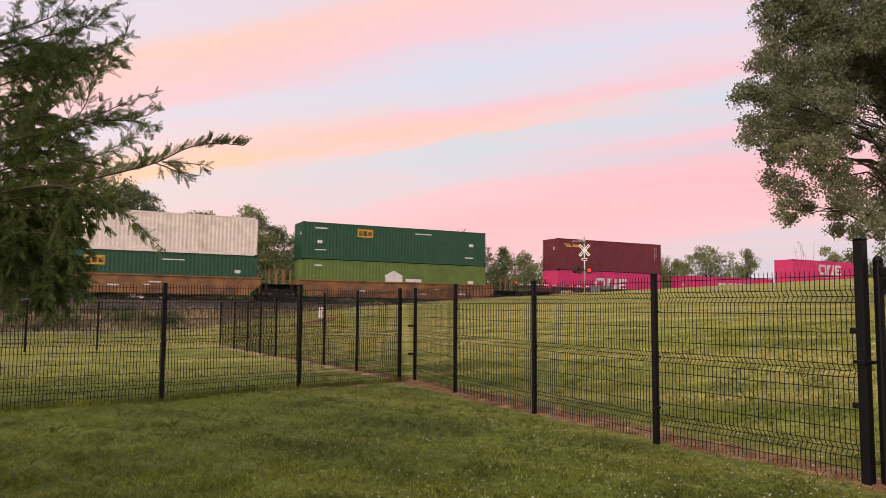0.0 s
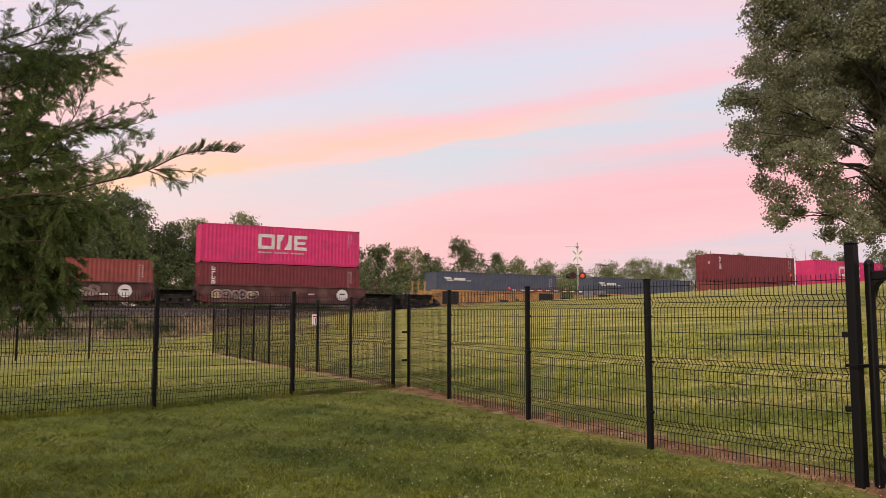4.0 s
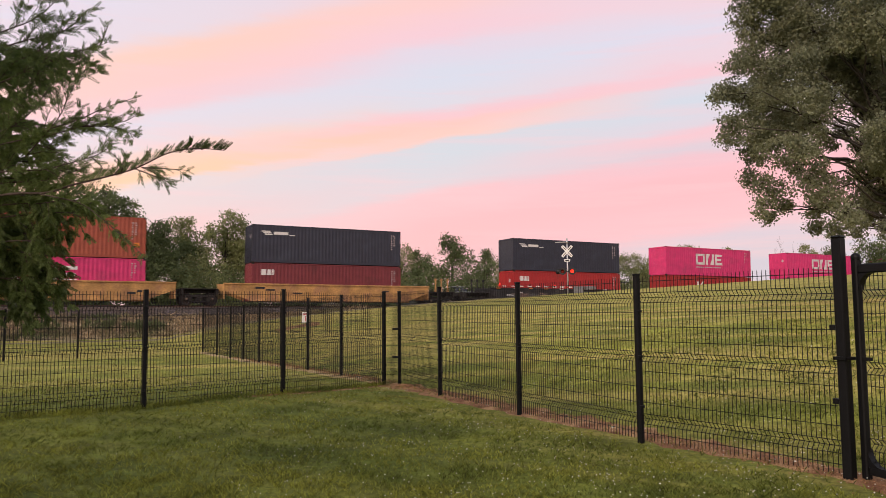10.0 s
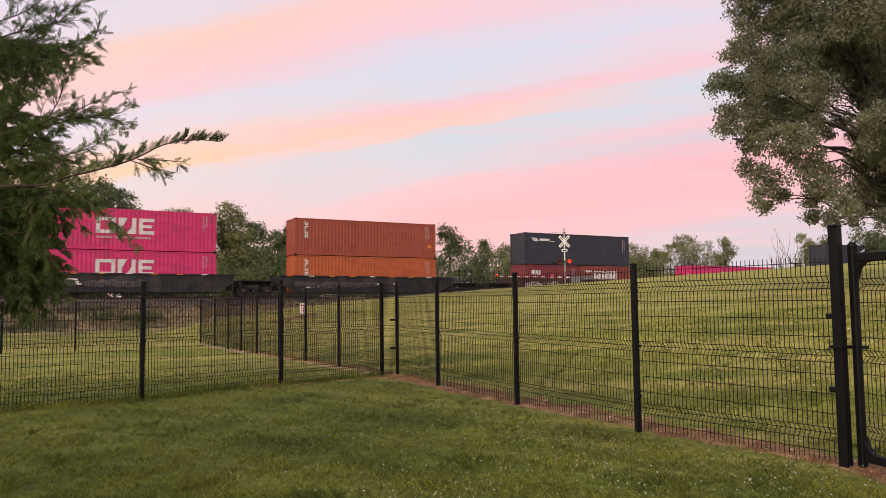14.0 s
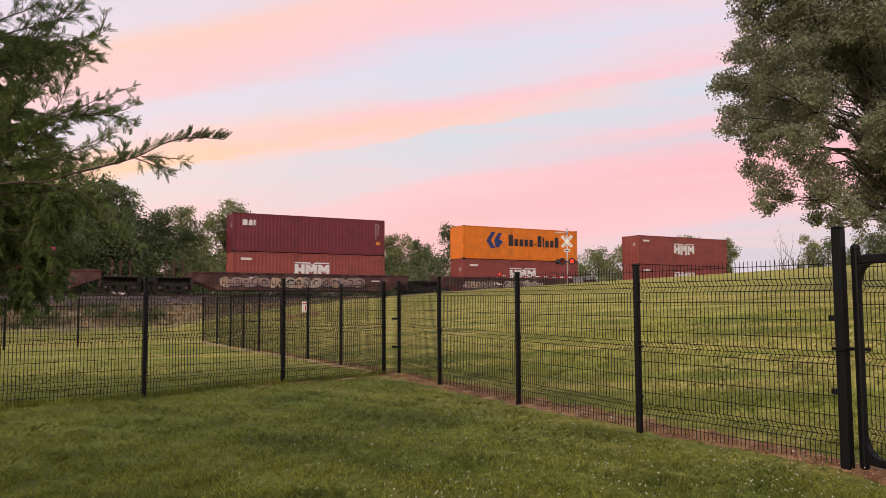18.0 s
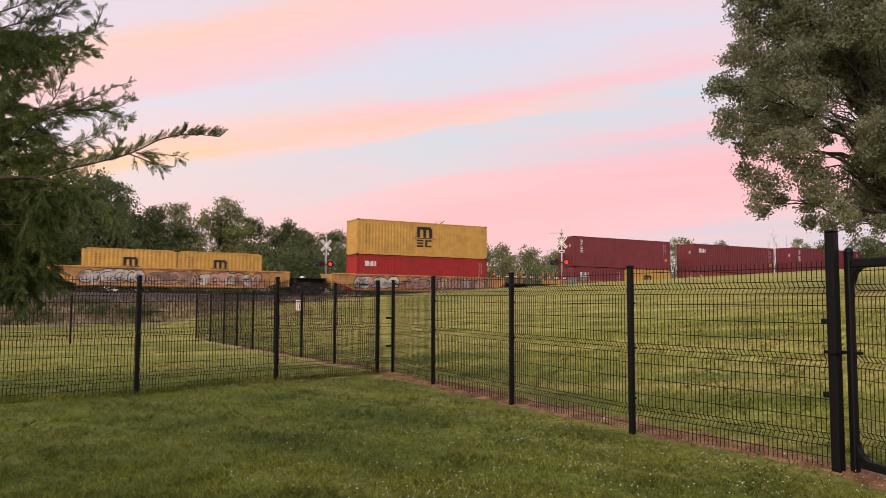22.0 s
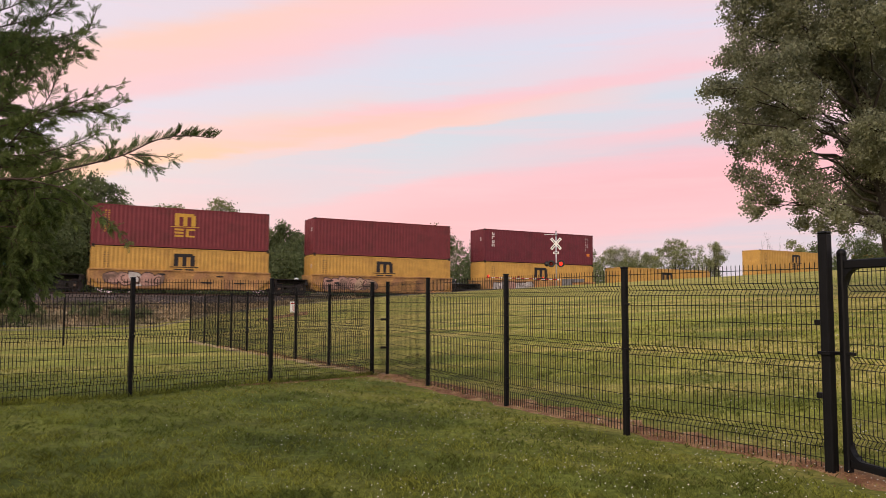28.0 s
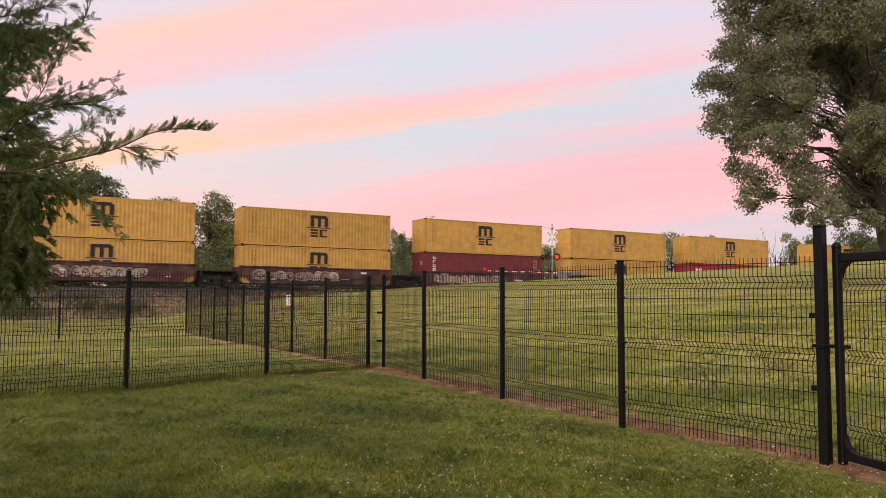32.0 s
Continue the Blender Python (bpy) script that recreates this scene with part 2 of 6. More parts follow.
M_WEEDTUFT = shade("weed_tuft", (0.40, 0.31, 0.19), 0.9, spec=0.1, vary=0.3, scale=0.5, island=0.5, other=(0.11, 0.14, 0.055), blotch=0.45, blotch_scale=0.3)
M_GRAVEL = shade("pale_gravel", (0.22, 0.185, 0.12), 1.0, spec=0.1, vary=0.3, scale=2, fine=30, bump=0.6)
M_ASPHALT = shade("asphalt", (0.06, 0.058, 0.06), 0.9, vary=0.25, scale=2, fine=60, bump=0.5)
M_FENCE = shade("black_powder_coat", (0.007, 0.007, 0.008), 0.5, vary=0.2, scale=5, fine=90, bump=0.05, spec=0.16)
M_WIRE = shade("black_coated_wire", (0.009, 0.009, 0.010), 0.55, vary=0.15, scale=5, spec=0.2)
M_RAIL = shade("rail_steel", (0.13, 0.085, 0.065), 0.55, 0.6, vary=0.3, scale=3, fine=30)
M_TIE = shade("timber_tie", (0.075, 0.055, 0.045), 0.95, vary=0.3, scale=4, bump=0.5)
M_WHITE = shade("white_paint", (0.78, 0.78, 0.76), 0.55, vary=0.10, scale=6)
M_BLACK = shade("black_paint", (0.015, 0.015, 0.016), 0.5, vary=0.2, scale=6)
M_SILVER = shade("aluminium_paint", (0.55, 0.55, 0.56), 0.45, 0.5, vary=0.12, scale=6)
M_MACHINE = shade("machine_grey", (0.20, 0.20, 0.21), 0.6, 0.2, vary=0.3, scale=4, other=(0.10, 0.08, 0.07), blotch=0.4, blotch_scale=2)
M_REDLIT = shade("lit_red_lens", (0.5, 0.02, 0.01), 0.3, vary=0, emit=((1.0, 0.03, 0.015), 2.2))
M_REDDIM = shade("dim_red_lens", (0.22, 0.012, 0.01), 0.25, vary=0, emit=((1.0, 0.08, 0.03), 0.02))
M_BARK = shade("grey_bark", (0.052, 0.044, 0.037), 0.95, vary=0.4, scale=3, fine=25, bump=1.0, stretch=(1, 1, 0.25))
M_BARKRED = shade("reddish_bark", (0.075, 0.052, 0.042), 0.95, vary=0.35, scale=6, fine=40, bump=1.0, stretch=(1, 1, 0.3))
M_LEAF_CYP = leaf_material("cypress_leaf", (0.138, 0.185, 0.054), (0.09, 0.128, 0.041), 0.45, 0.5)
M_LEAF_COT = leaf_material("cottonwood_leaf", (0.27, 0.285, 0.175), (0.20, 0.215, 0.135), 0.22, 0.45)
M_LEAF_WOOD = leaf_material("woods_leaf", (0.175, 0.21, 0.088), (0.12, 0.15, 0.062), 0.22, 0.5)
M_LEAF_PALE = leaf_material("pale_woods_leaf", (0.29, 0.31, 0.13), (0.20, 0.22, 0.09), 0.28, 0.45)
M_DEAD = shade("bare_twig", (0.16, 0.13, 0.11), 0.9, vary=0.3)


# ---- mesh helpers ----
def mesh_from(name, verts, faces, mat, smooth=False):
    me = bpy.data.meshes.new(name)
    me.from_pydata([tuple(v) for v in verts], [], [tuple(f) for f in faces])
    me.materials.append(mat)
    if smooth:
        me.polygons.foreach_set("use_smooth", [True] * len(me.polygons))
    me.update()
    return me


def part(name, data, material, parent, label="", at=None):
    """Links a bmesh or mesh as one object under a thing or a part."""
    if isinstance(data, bmesh.types.BMesh):
        me = bpy.data.meshes.new(name)
        data.to_mesh(me)
        data.free()
        me.materials.append(material)
    else:
        me = data
    ob = new(name, me)
    if at is not None:
        ob.matrix_basis = at
    ob.parent = parent
    return tagged(ob, label) if label else ob


def thing(name, m, label, category, group="", kind=""):
    ob = new(name)
    ob.empty_display_size = 0.1
    ob.matrix_basis = m
    return tagged(ob, label, category, group, kind)


def add_box(bm, lo, hi, bevel=0.0):
    c = [(a + b) / 2 for a, b in zip(lo, hi)]
    s = [abs(b - a) for a, b in zip(lo, hi)]
    r = bmesh.ops.create_cube(bm, size=1, matrix=Matrix.Translation(c) @ Matrix.Diagonal((*s, 1)))
    if bevel:
        es = list({e for v in r["verts"] for e in v.link_edges})
        bmesh.ops.bevel(bm, geom=es, offset=bevel, segments=1, affect="EDGES", profile=0.5)


def box(lo, hi, bevel=0.0):
    bm = bmesh.new()
    add_box(bm, lo, hi, bevel)
    return bm


def add_tube(verts, faces, pts, radii, sides=6, close=True):
    """A tapered tube along points, into plain lists."""
    base = len(verts)
    prev = None
    n = len(pts)
    for i, p in enumerate(pts):
        p = Vector(p)
        d = (Vector(pts[min(i + 1, n - 1)]) - Vector(pts[max(i - 1, 0)])).normalized()
        ref = Vector((0, 0, 1)) if abs(d.z) < 0.9 else Vector((1, 0, 0))
        a = d.cross(ref).normalized() if prev is None else (prev - d * prev.dot(d)).normalized()
        prev = a
        b = d.cross(a)
        for k in range(sides):
            t = 2 * math.pi * k / sides
            verts.append(p + (a * math.cos(t) + b * math.sin(t)) * radii[i])
    for i in range(n - 1):
        for k in range(sides):
            k2 = (k + 1) % sides
            faces.append((base + i * sides + k, base + i * sides + k2, base + (i + 1) * sides + k2, base + (i + 1) * sides + k))
    if close:
        faces.append(tuple(base + k for k in range(sides))[::-1])
        faces.append(tuple(base + (n - 1) * sides + k for k in range(sides)))


def tube(name, pts, radii, mat, sides=8, smooth=True):
    v, f = [], []
    add_tube(v, f, pts, radii, sides)
    return mesh_from(name, v, f, mat, smooth)


def quads_mesh(name, centres, along, across, mat):
    """Many small leaf quads (pointed rhombs) at once: centres, half-length and half-width vectors as arrays."""
    n = len(centres)
    v = np.empty((n, 4, 3))
    v[:, 0], v[:, 1], v[:, 2], v[:, 3] = centres - along, centres + across - along * 0.1, centres + along, centres - across - along * 0.1
    me = bpy.data.meshes.new(name)
    me.vertices.add(4 * n)
    me.vertices.foreach_set("co", v.ravel())
    me.loops.add(4 * n)
    me.loops.foreach_set("vertex_index", np.arange(4 * n))
    me.polygons.add(n)
    me.polygons.foreach_set("loop_start", np.arange(0, 4 * n, 4))
    me.update(calc_edges=True)
    me.materials.append(mat)
    return me


def unit_vectors(rng, n):
    v = rng.normal(size=(n, 3))
    return v / np.linalg.norm(v, axis=1, keepdims=True)


# ---- the plan ----
# track: foot of the perpendicular from the standing place, direction, grade
PHI, DIST, GRADE = radians(27.076), 57.163, -0.0102
TU = Vector((math.cos(PHI), math.sin(PHI), GRADE)).normalized()
TN = Vector((-math.sin(PHI), math.cos(PHI), 0))
RAIL0 = 1.99


def on_track(s, q=0.0, z=0.0):
    """A pose on the track: s metres along, q across (away from the lawn), z over the rail."""
    m = Matrix((TU, TN, TU.cross(TN))).transposed().to_4x4()
    return Matrix.Translation(TN * (DIST + q) + TU * s + Vector((0, 0, RAIL0 + z))) @ m


def toward(px, py, depth):
    """A place by its bearing: offsets in a flat picture 1310 units deep, at a distance."""
    return ((px - 784) / 1310 * depth, depth, EYE + (556 - py) / 1310 * depth)


def smooth01(a, b, x):
    t = np.clip((np.asarray(x, float) - a) / (b - a), 0, 1)
    return t * t * (3 - 2 * t)


# fence line from the gate post through the junction to the far corner
LINE_A, LINE_D = (3.5, 6.5), (-0.4765, 0.8792)


def ground_z(x, y):
    x, y = np.asarray(x, float), np.asarray(y, float)
    d = (x - LINE_A[0]) * LINE_D[1] - (y - LINE_A[1]) * LINE_D[0]  # metres beyond the fence line
    e = (x - LINE_A[0]) * LINE_D[0] + (y - LINE_A[1]) * LINE_D[1]  # metres along it
    s = x * TU.x + y * TU.y
    q = x * TN.x + y * TN.y
    dip = -0.24 * smooth01(9, 28, e) * smooth01(60, 40, q)
    dd = np.maximum(d - 0.4, 0)
    hill = (0.056 * np.minimum(dd, 90) + 0.95 * (1 - np.exp(-dd / 6.0))) * smooth01(-25, 0, e + 25) + dip * np.exp(-dd / 5)
    flat = dip
    z = np.where(d > 0.4, hill, flat)
    z = z + smooth01(70, 45, np.hypot(x, y)) * (0.016 * np.sin(0.9 * x + 1.3 * y) * np.sin(0.7 * x - 0.8 * y + 2) + 0.010 * np.sin(2.1 * x + 0.5 * y) * np.sin(1.7 * y - 0.6 * x))
    # railway corridor
    bed = RAIL0 + GRADE * np.clip(s, -60, 90) - 0.95
    k = smooth01(46.5, 52.0, q)
    z = z * (1 - k) + bed * k
    far = smooth01(66, 90, q)
    z = z * (1 - far) + (bed + 0.2) * far
    # out of sight the land levels off and follows the line's grade
    out = np.maximum(smooth01(95, 150, s), smooth01(-70, -120, s))
    return z * (1 - out) + bed * out + GRADE * (np.maximum(s - 90, 0) + np.minimum(s + 60, 0))


def gz(x, y):
    return float(ground_z(x, y))
# ---- ground ----
def axis(stops):
    out = []
    for a, b, step in stops:
        out += list(np.arange(a, b, step))
    return np.array(out + [stops[-1][1]])


def build_ground():
    xs = axis([(-1500, -300, 150), (-300, -60, 20), (-60, -20, 2), (-20, 25, 0.5), (25, 80, 1.5), (80, 300, 20), (300, 1500, 150)])
    ys = axis([(-1500, -300, 150), (-300, -30, 30), (-30, 0, 3), (0, 26, 0.4), (26, 100, 1.0), (100, 300, 20), (300, 1500, 150)])
    gx, gy = np.meshgrid(xs, ys)
    z = ground_z(gx, gy)
    verts = np.stack([gx, gy, z], -1).reshape(-1, 3)
    w = len(xs)
    i = (np.arange(len(ys) - 1)[:, None] * w + np.arange(w - 1)).ravel()
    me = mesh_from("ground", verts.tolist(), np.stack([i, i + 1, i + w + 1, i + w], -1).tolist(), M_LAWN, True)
    return tagged(new("ground", me), "mown summer lawn with straw-coloured streaks rising to a low hill", "lawn", kind="structure")


def strip(name, pts, width, lift, mat, label, category, jitter=0.0, step=0.5, seed=1):
    """A thin bed laid on the ground along a line of points, with uneven edges."""
    rng = random.Random(seed)
    line = []
    for (x0, y0), (x1, y1) in zip(pts, pts[1:]):
        k = max(1, int(math.hypot(x1 - x0, y1 - y0) / step))
        line += [(x0 + (x1 - x0) * i / k, y0 + (y1 - y0) * i / k) for i in range(k)]
    line.append(pts[-1])
    v, f = [], []
    for i, (x, y) in enumerate(line):
        a, b = line[max(i - 1, 0)], line[min(i + 1, len(line) - 1)]
        d = Vector((b[0] - a[0], b[1] - a[1])).normalized()
        n = Vector((-d.y, d.x))
        l, r = width / 2 * (1 + rng.uniform(-jitter, jitter)), width / 2 * (1 + rng.uniform(-jitter, jitter))
        for o in (l, l * 0.5, 0, -r * 0.5, -r):
            px, py = x + n.x * o, y + n.y * o
            edge = abs(o) > min(l, r) * 0.9
            v.append((px, py, gz(px, py) + (lift * 0.2 if edge else lift + rng.uniform(0, 0.015))))
    for i in range(len(line) - 1):
        for k in range(4):
            f.append((i * 5 + k, i * 5 + k + 1, i * 5 + k + 6, i * 5 + k + 5))
    return tagged(new(name, mesh_from(name, v, f, mat, True)), label, category, kind="structure")


def build_track():
    prof = [(-6.4, -0.95), (-5.0, -0.80), (-2.9, -0.22), (-1.8, -0.13), (1.8, -0.13), (2.9, -0.22), (5.2, -0.9), (7.0, -1.0)]
    v, f = [], []
    rng = random.Random(5)
    ss = list(range(-400, -30, 10)) + [x * 0.6 - 30 for x in range(200)] + list(range(90, 1300, 10))
    for s in ss:
        m = on_track(s)
        for k, (q, z) in enumerate(prof):
            j = rng.uniform(-0.04, 0.04) if -30 <= s < 90 else 0
            v.append(m @ Vector((0, q + j * 3, z + j)))
    w = len(prof)
    for i in range(len(ss) - 1):
        for k in range(w - 1):
            f.append((i * w + k, (i + 1) * w + k, (i + 1) * w + k + 1, i * w + k + 1))
    tagged(new("ballast_bed", mesh_from("ballast_bed", v, f, M_BALLAST)), "grey crushed-stone railway ballast bed", "ballast", kind="structure")
    for q in (-0.755, 0.755):
        bm = bmesh.new()
        add_box(bm, (-400, q - 0.036, -0.045), (1300, q + 0.036, 0.0))
        add_box(bm, (-400, q - 0.009, -0.14), (1300, q + 0.009, -0.045))
        add_box(bm, (-400, q - 0.07, -0.165), (1300, q + 0.07, -0.14))
        ob = part("rail", bm, M_RAIL, None)
        ob.matrix_basis = on_track(0)
        tagged(ob, "rusty steel rail with worn running surface", "rail", "rails", "structure")
    bm = bmesh.new()
    add_box(bm, (-0.115, -1.3, -0.2), (0.115, 1.3, -0.105), 0.01)
    me = bpy.data.meshes.new("tie")
    bm.to_mesh(me)
    bm.free()
    me.materials.append(M_TIE)
    bed = tagged(new("track_ties"), "dark timber railway ties bedded in ballast", "railway ties", kind="structure")
    for i in range(200):
        ob = new("tie", me)
        ob.matrix_basis = on_track(-25 + i * 0.5)
        ob.parent = bed
    # loose stones on the near shoulder
    rng = np.random.default_rng(8)
    n = 5000
    s, q = rng.uniform(-25, 75, n), -2.4 - np.abs(rng.normal(0, 1.3, n))
    zq = np.interp(q, [p[0] for p in prof], [p[1] for p in prof])
    c = np.array([tuple(on_track(a, b, z + 0.02).translation) for a, b, z in zip(s, q, zq)])
    stones("ballast_stones", c, rng.uniform(0.015, 0.034, n), M_STONE, "loose grey ballast stones on the shoulder", "stones", rng)


def stones(name, c, size, mat, label, category, rng):
    """Small angular lumps (skewed octahedra), joined."""
    base = np.array([(1, 0, 0), (-1, 0, 0), (0, 1, 0), (0, -1, 0), (0, 0, 0.7), (0, 0, -0.7)], float)
    fs = np.array([(0, 2, 4), (2, 1, 4), (1, 3, 4), (3, 0, 4), (2, 0, 5), (1, 2, 5), (3, 1, 5), (0, 3, 5)])
    n = len(c)
    v = base[None] * size[:, None, None] * rng.uniform(0.6, 1.3, (n, 6, 1))
    a = rng.uniform(0, 6.28, n)
    x = v[..., 0] * np.cos(a)[:, None] - v[..., 1] * np.sin(a)[:, None]
    y = v[..., 0] * np.sin(a)[:, None] + v[..., 1] * np.cos(a)[:, None]
    v = np.stack([x, y, v[..., 2]], -1) + c[:, None]
    f = (fs[None] + 6 * np.arange(n)[:, None, None]).reshape(-1, 3)
    return tagged(new(name, mesh_from(name, v.reshape(-1, 3).tolist(), f.tolist(), mat)), label, category, kind="stuff")


def tufts(name, xy, height, spread, blades, mat, label, category, rng, width=0.004):
    """Grass or weed tufts: thin bent blades, joined."""
    n = len(xy)
    z = ground_z(xy[:, 0], xy[:, 1])
    root = np.repeat(np.column_stack([xy, z]), blades, 0)
    m = n * blades
    root[:, :2] += rng.normal(0, spread * 0.4, (m, 2))
    h = np.repeat(height, blades) * rng.uniform(0.5, 1.15, m)
    a = rng.uniform(0, 6.28, m)
    lean = rng.uniform(0.4, 1.8, m) * h
    tip = root + np.column_stack([np.cos(a) * lean, np.sin(a) * lean, h])
    side = np.column_stack([-np.sin(a), np.cos(a), np.zeros(m)]) * np.broadcast_to(width, (m,))[:, None]
    mid = root * 0.5 + tip * 0.5 + np.array([0, 0, 0.12]) * h[:, None]
    v = np.stack([root - side, root + side, mid + side * 0.8, tip, mid - side * 0.8], 1).reshape(-1, 3)
    f = np.arange(5 * m).reshape(-1, 5)
    return tagged(new(name, mesh_from(name, v.tolist(), f.tolist(), mat)), label, category, kind="stuff")


def scatter_near(rng, n, y0, y1, power=1.6, margin=1.15):
    """Places on the lawn in front of the standing place, denser nearby."""
    t = rng.uniform(0, 1, n) ** power
    y = y0 + (y1 - y0) * t
    return np.column_stack([y * rng.uniform(-0.62, 0.66, n) * margin, y])


def clump(xy):
    """Uneven growth, 0 to 1, by crossed waves a hand to a stride long."""
    x, y = xy[:, 0], xy[:, 1]
    x, y = x + 0.11 * np.sin(5.3 * y) + 0.05 * np.sin(13 * y + x), y + 0.13 * np.sin(4.1 * x + 1) + 0.05 * np.sin(11 * x)
    f = np.sin(19 * x + 7 * y) * np.sin(23 * y - 6 * x) + 0.8 * np.sin(37 * x - 17 * y + 2) * np.sin(31 * y + 12 * x) + 0.8 * np.sin(5.1 * x + 2.3 * y) * np.sin(4.3 * y - 1.7 * x)
    return np.clip(0.45 + 0.42 * f, 0, 1)


def build_lawn_growth():
    rng = np.random.default_rng(21)
    xy = scatter_near(rng, 78000, 5.2, 17)
    # clumps: thin and short between, dense and tall in the middle
    xy = xy[rng.uniform(0, 1, len(xy)) < 0.22 + 0.78 * clump(xy)]
    off_line = np.abs((xy[:, 0] - LINE_A[0]) * LINE_D[1] - (xy[:, 1] - LINE_A[1]) * LINE_D[0])
    xy = xy[off_line > 0.36 + rng.uniform(0, 0.2, len(xy))]
    tufts("grass_tufts", xy, rng.uniform(0.018, 0.046, len(xy)) * (0.55 + 0.95 * clump(xy)), 0.045, 3, M_BLADE, "short green lawn grass blades", "grass", rng, 0.0034)
    xy = scatter_near(rng, 9000, 12, 45, 1.0)
    tufts("far_grass_tufts", xy[ (xy @ np.array([TN.x, TN.y])) < 46], rng.uniform(0.025, 0.05, len(xy))[(xy @ np.array([TN.x, TN.y])) < 46], 0.10, 3, M_BLADE_DRY, "short grass on the slope beyond the fence", "grass", rng, 0.008)
    # longer fringe left by the mower under the dividing fence
    t = rng.uniform(0, 5, 1500)
    fx = np.interp(t, range(6), [p[0] for p in [J] + F_LINE]) + rng.normal(0, 0.09, len(t))
    fy = np.interp(t, range(6), [p[1] for p in [J] + F_LINE]) + rng.normal(0, 0.09, len(t))
    tufts("fringe_grass", np.column_stack([fx, fy]), rng.uniform(0.05, 0.12, len(t)), 0.06, 3, M_BLADE, "longer uncut grass fringe under the fence", "grass", rng, 0.004)
    # weeds and chips in the mulch
    t = rng.uniform(-4, 20, 900)
    o = rng.normal(0, 0.16, len(t))
    tufts("mulch_weeds", np.column_stack([LINE_A[0] + LINE_D[0] * t + o, LINE_A[1] + LINE_D[1] * t]), rng.uniform(0.02, 0.06, len(t)), 0.06, 3, M_BLADE, "sparse weeds in the mulch", "weeds", rng, 0.004)
    t, o = rng.uniform(-5, 24, 9000), rng.normal(0.12, 0.14, 9000)
    x, y = LINE_A[0] + LINE_D[0] * t + o * LINE_D[1], LINE_A[1] + LINE_D[1] * t - o * LINE_D[0]
    stones("mulch_chips", np.column_stack([x, y, ground_z(x, y) + 0.02]), rng.uniform(0.004, 0.013, len(t)), M_CHIP, "red-brown mulch chips", "mulch", rng)
    # dead stalks and straw lying in the mulch
    t, o = rng.uniform(-5, 20, 9000), rng.normal(0.14, 0.15, 9000)
    sx, sy = LINE_A[0] + LINE_D[0] * t + o * LINE_D[1], LINE_A[1] + LINE_D[1] * t - o * LINE_D[0]
    tufts("dead_stalks", np.column_stack([sx, sy]), rng.uniform(0.012, 0.04, len(t)), 0.05, 3, M_STALK, "dead reddish stalks and straw under the fence", "straw", rng, 0.003)
    y = rng.uniform(9, 40, 70)
    x = y * rng.uniform(0.12, 0.62, 70)
    c = np.column_stack([x, y, ground_z(x, y) + 0.05])
    me = quads_mesh("fallen_leaves", c, unit_vectors(rng, 70) * np.array([0.03, 0.03, 0.015]), unit_vectors(rng, 70) * np.array([0.018, 0.018, 0.01]), M_CLOVER)
    tagged(new("fallen_leaves", me), "pale fallen leaves lying on the grass slope", "leaves", kind="stuff")
    # clover heads in drifts
    pts = []
    for _ in range(280):
        y = 5.4 + 14.6 * rng.uniform() ** 1.5
        cx, cy = y * rng.uniform(-0.35, 0.7), y
        if (cx - LINE_A[0]) * LINE_D[1] - (cy - LINE_A[1]) * LINE_D[0] < -3.5 and rng.uniform() < 0.75:
            continue
        k = rng.integers(3, 16)
        pts.append(np.column_stack([rng.normal(cx, 0.35, k), rng.normal(cy, 0.35, k)]))
    xy = np.concatenate(pts)
    c = np.column_stack([xy, ground_z(xy[:, 0], xy[:, 1]) + rng.uniform(0.04, 0.08, len(xy))])
    stones("clover_flowers", c, rng.uniform(0.005, 0.009, len(c)), M_CLOVER, "small white clover flower heads in the grass", "flowers", rng)


M_CLOVER = shade("clover_white", (0.62, 0.60, 0.52), 0.8, vary=0.1, island=0.2)
build_ground()
build_track()
# ---- fences ----
FENCE_H = 1.83
J = (-1.17, 15.0)
G = (-0.86, 15.0)
R1, R2, R3, GP = (-0.04, 12.83), (1.08, 10.55), (2.19, 8.32), (3.49, 6.48)
S_LINE = [(J[0] + LINE_D[0] * t, J[1] + LINE_D[1] * t) for t in (2.40, 4.80, 7.20, 9.60, 11.65, 13.60, 15.9, 18.7)]
CORNER = S_LINE[-1]
F_DIR = (-0.757, -0.653)
F_LINE = [(-2.85, 13.38), (-4.70, 11.80), (-6.55, 10.2), (-8.4, 8.6), (-10.25, 7.0)]
L_LINE = [(CORNER[0] + F_DIR[0] * 2.45 * k, CORNER[1] + F_DIR[1] * 2.45 * k) for k in range(1, 6)]
FOLDS = (1.60, 0.95, 0.27)


def wire_path():
    pts = [(0.0, FENCE_H + 0.005)]
    for z in FOLDS:
        pts += [(0.0, z + 0.055), (0.045, z), (0.0, z - 0.055)]
    return pts + [(0.0, 0.04)]


CROSS = [(0, 1.44), (0, 1.28), (0, 1.12), (0, 0.79), (0, 0.62), (0, 0.45), (0, 0.12)] + [p for z in FOLDS for p in ((0.0, z + 0.055), (0.045, z), (0.0, z - 0.055))]


def single_wire(length, pts, thick=0.0034):
    v, f = [], []
    add_tube(v, f, pts, [thick] * len(pts), 4, False)
    return mesh_from("wire", v, f, M_WIRE)


UPRIGHT = None


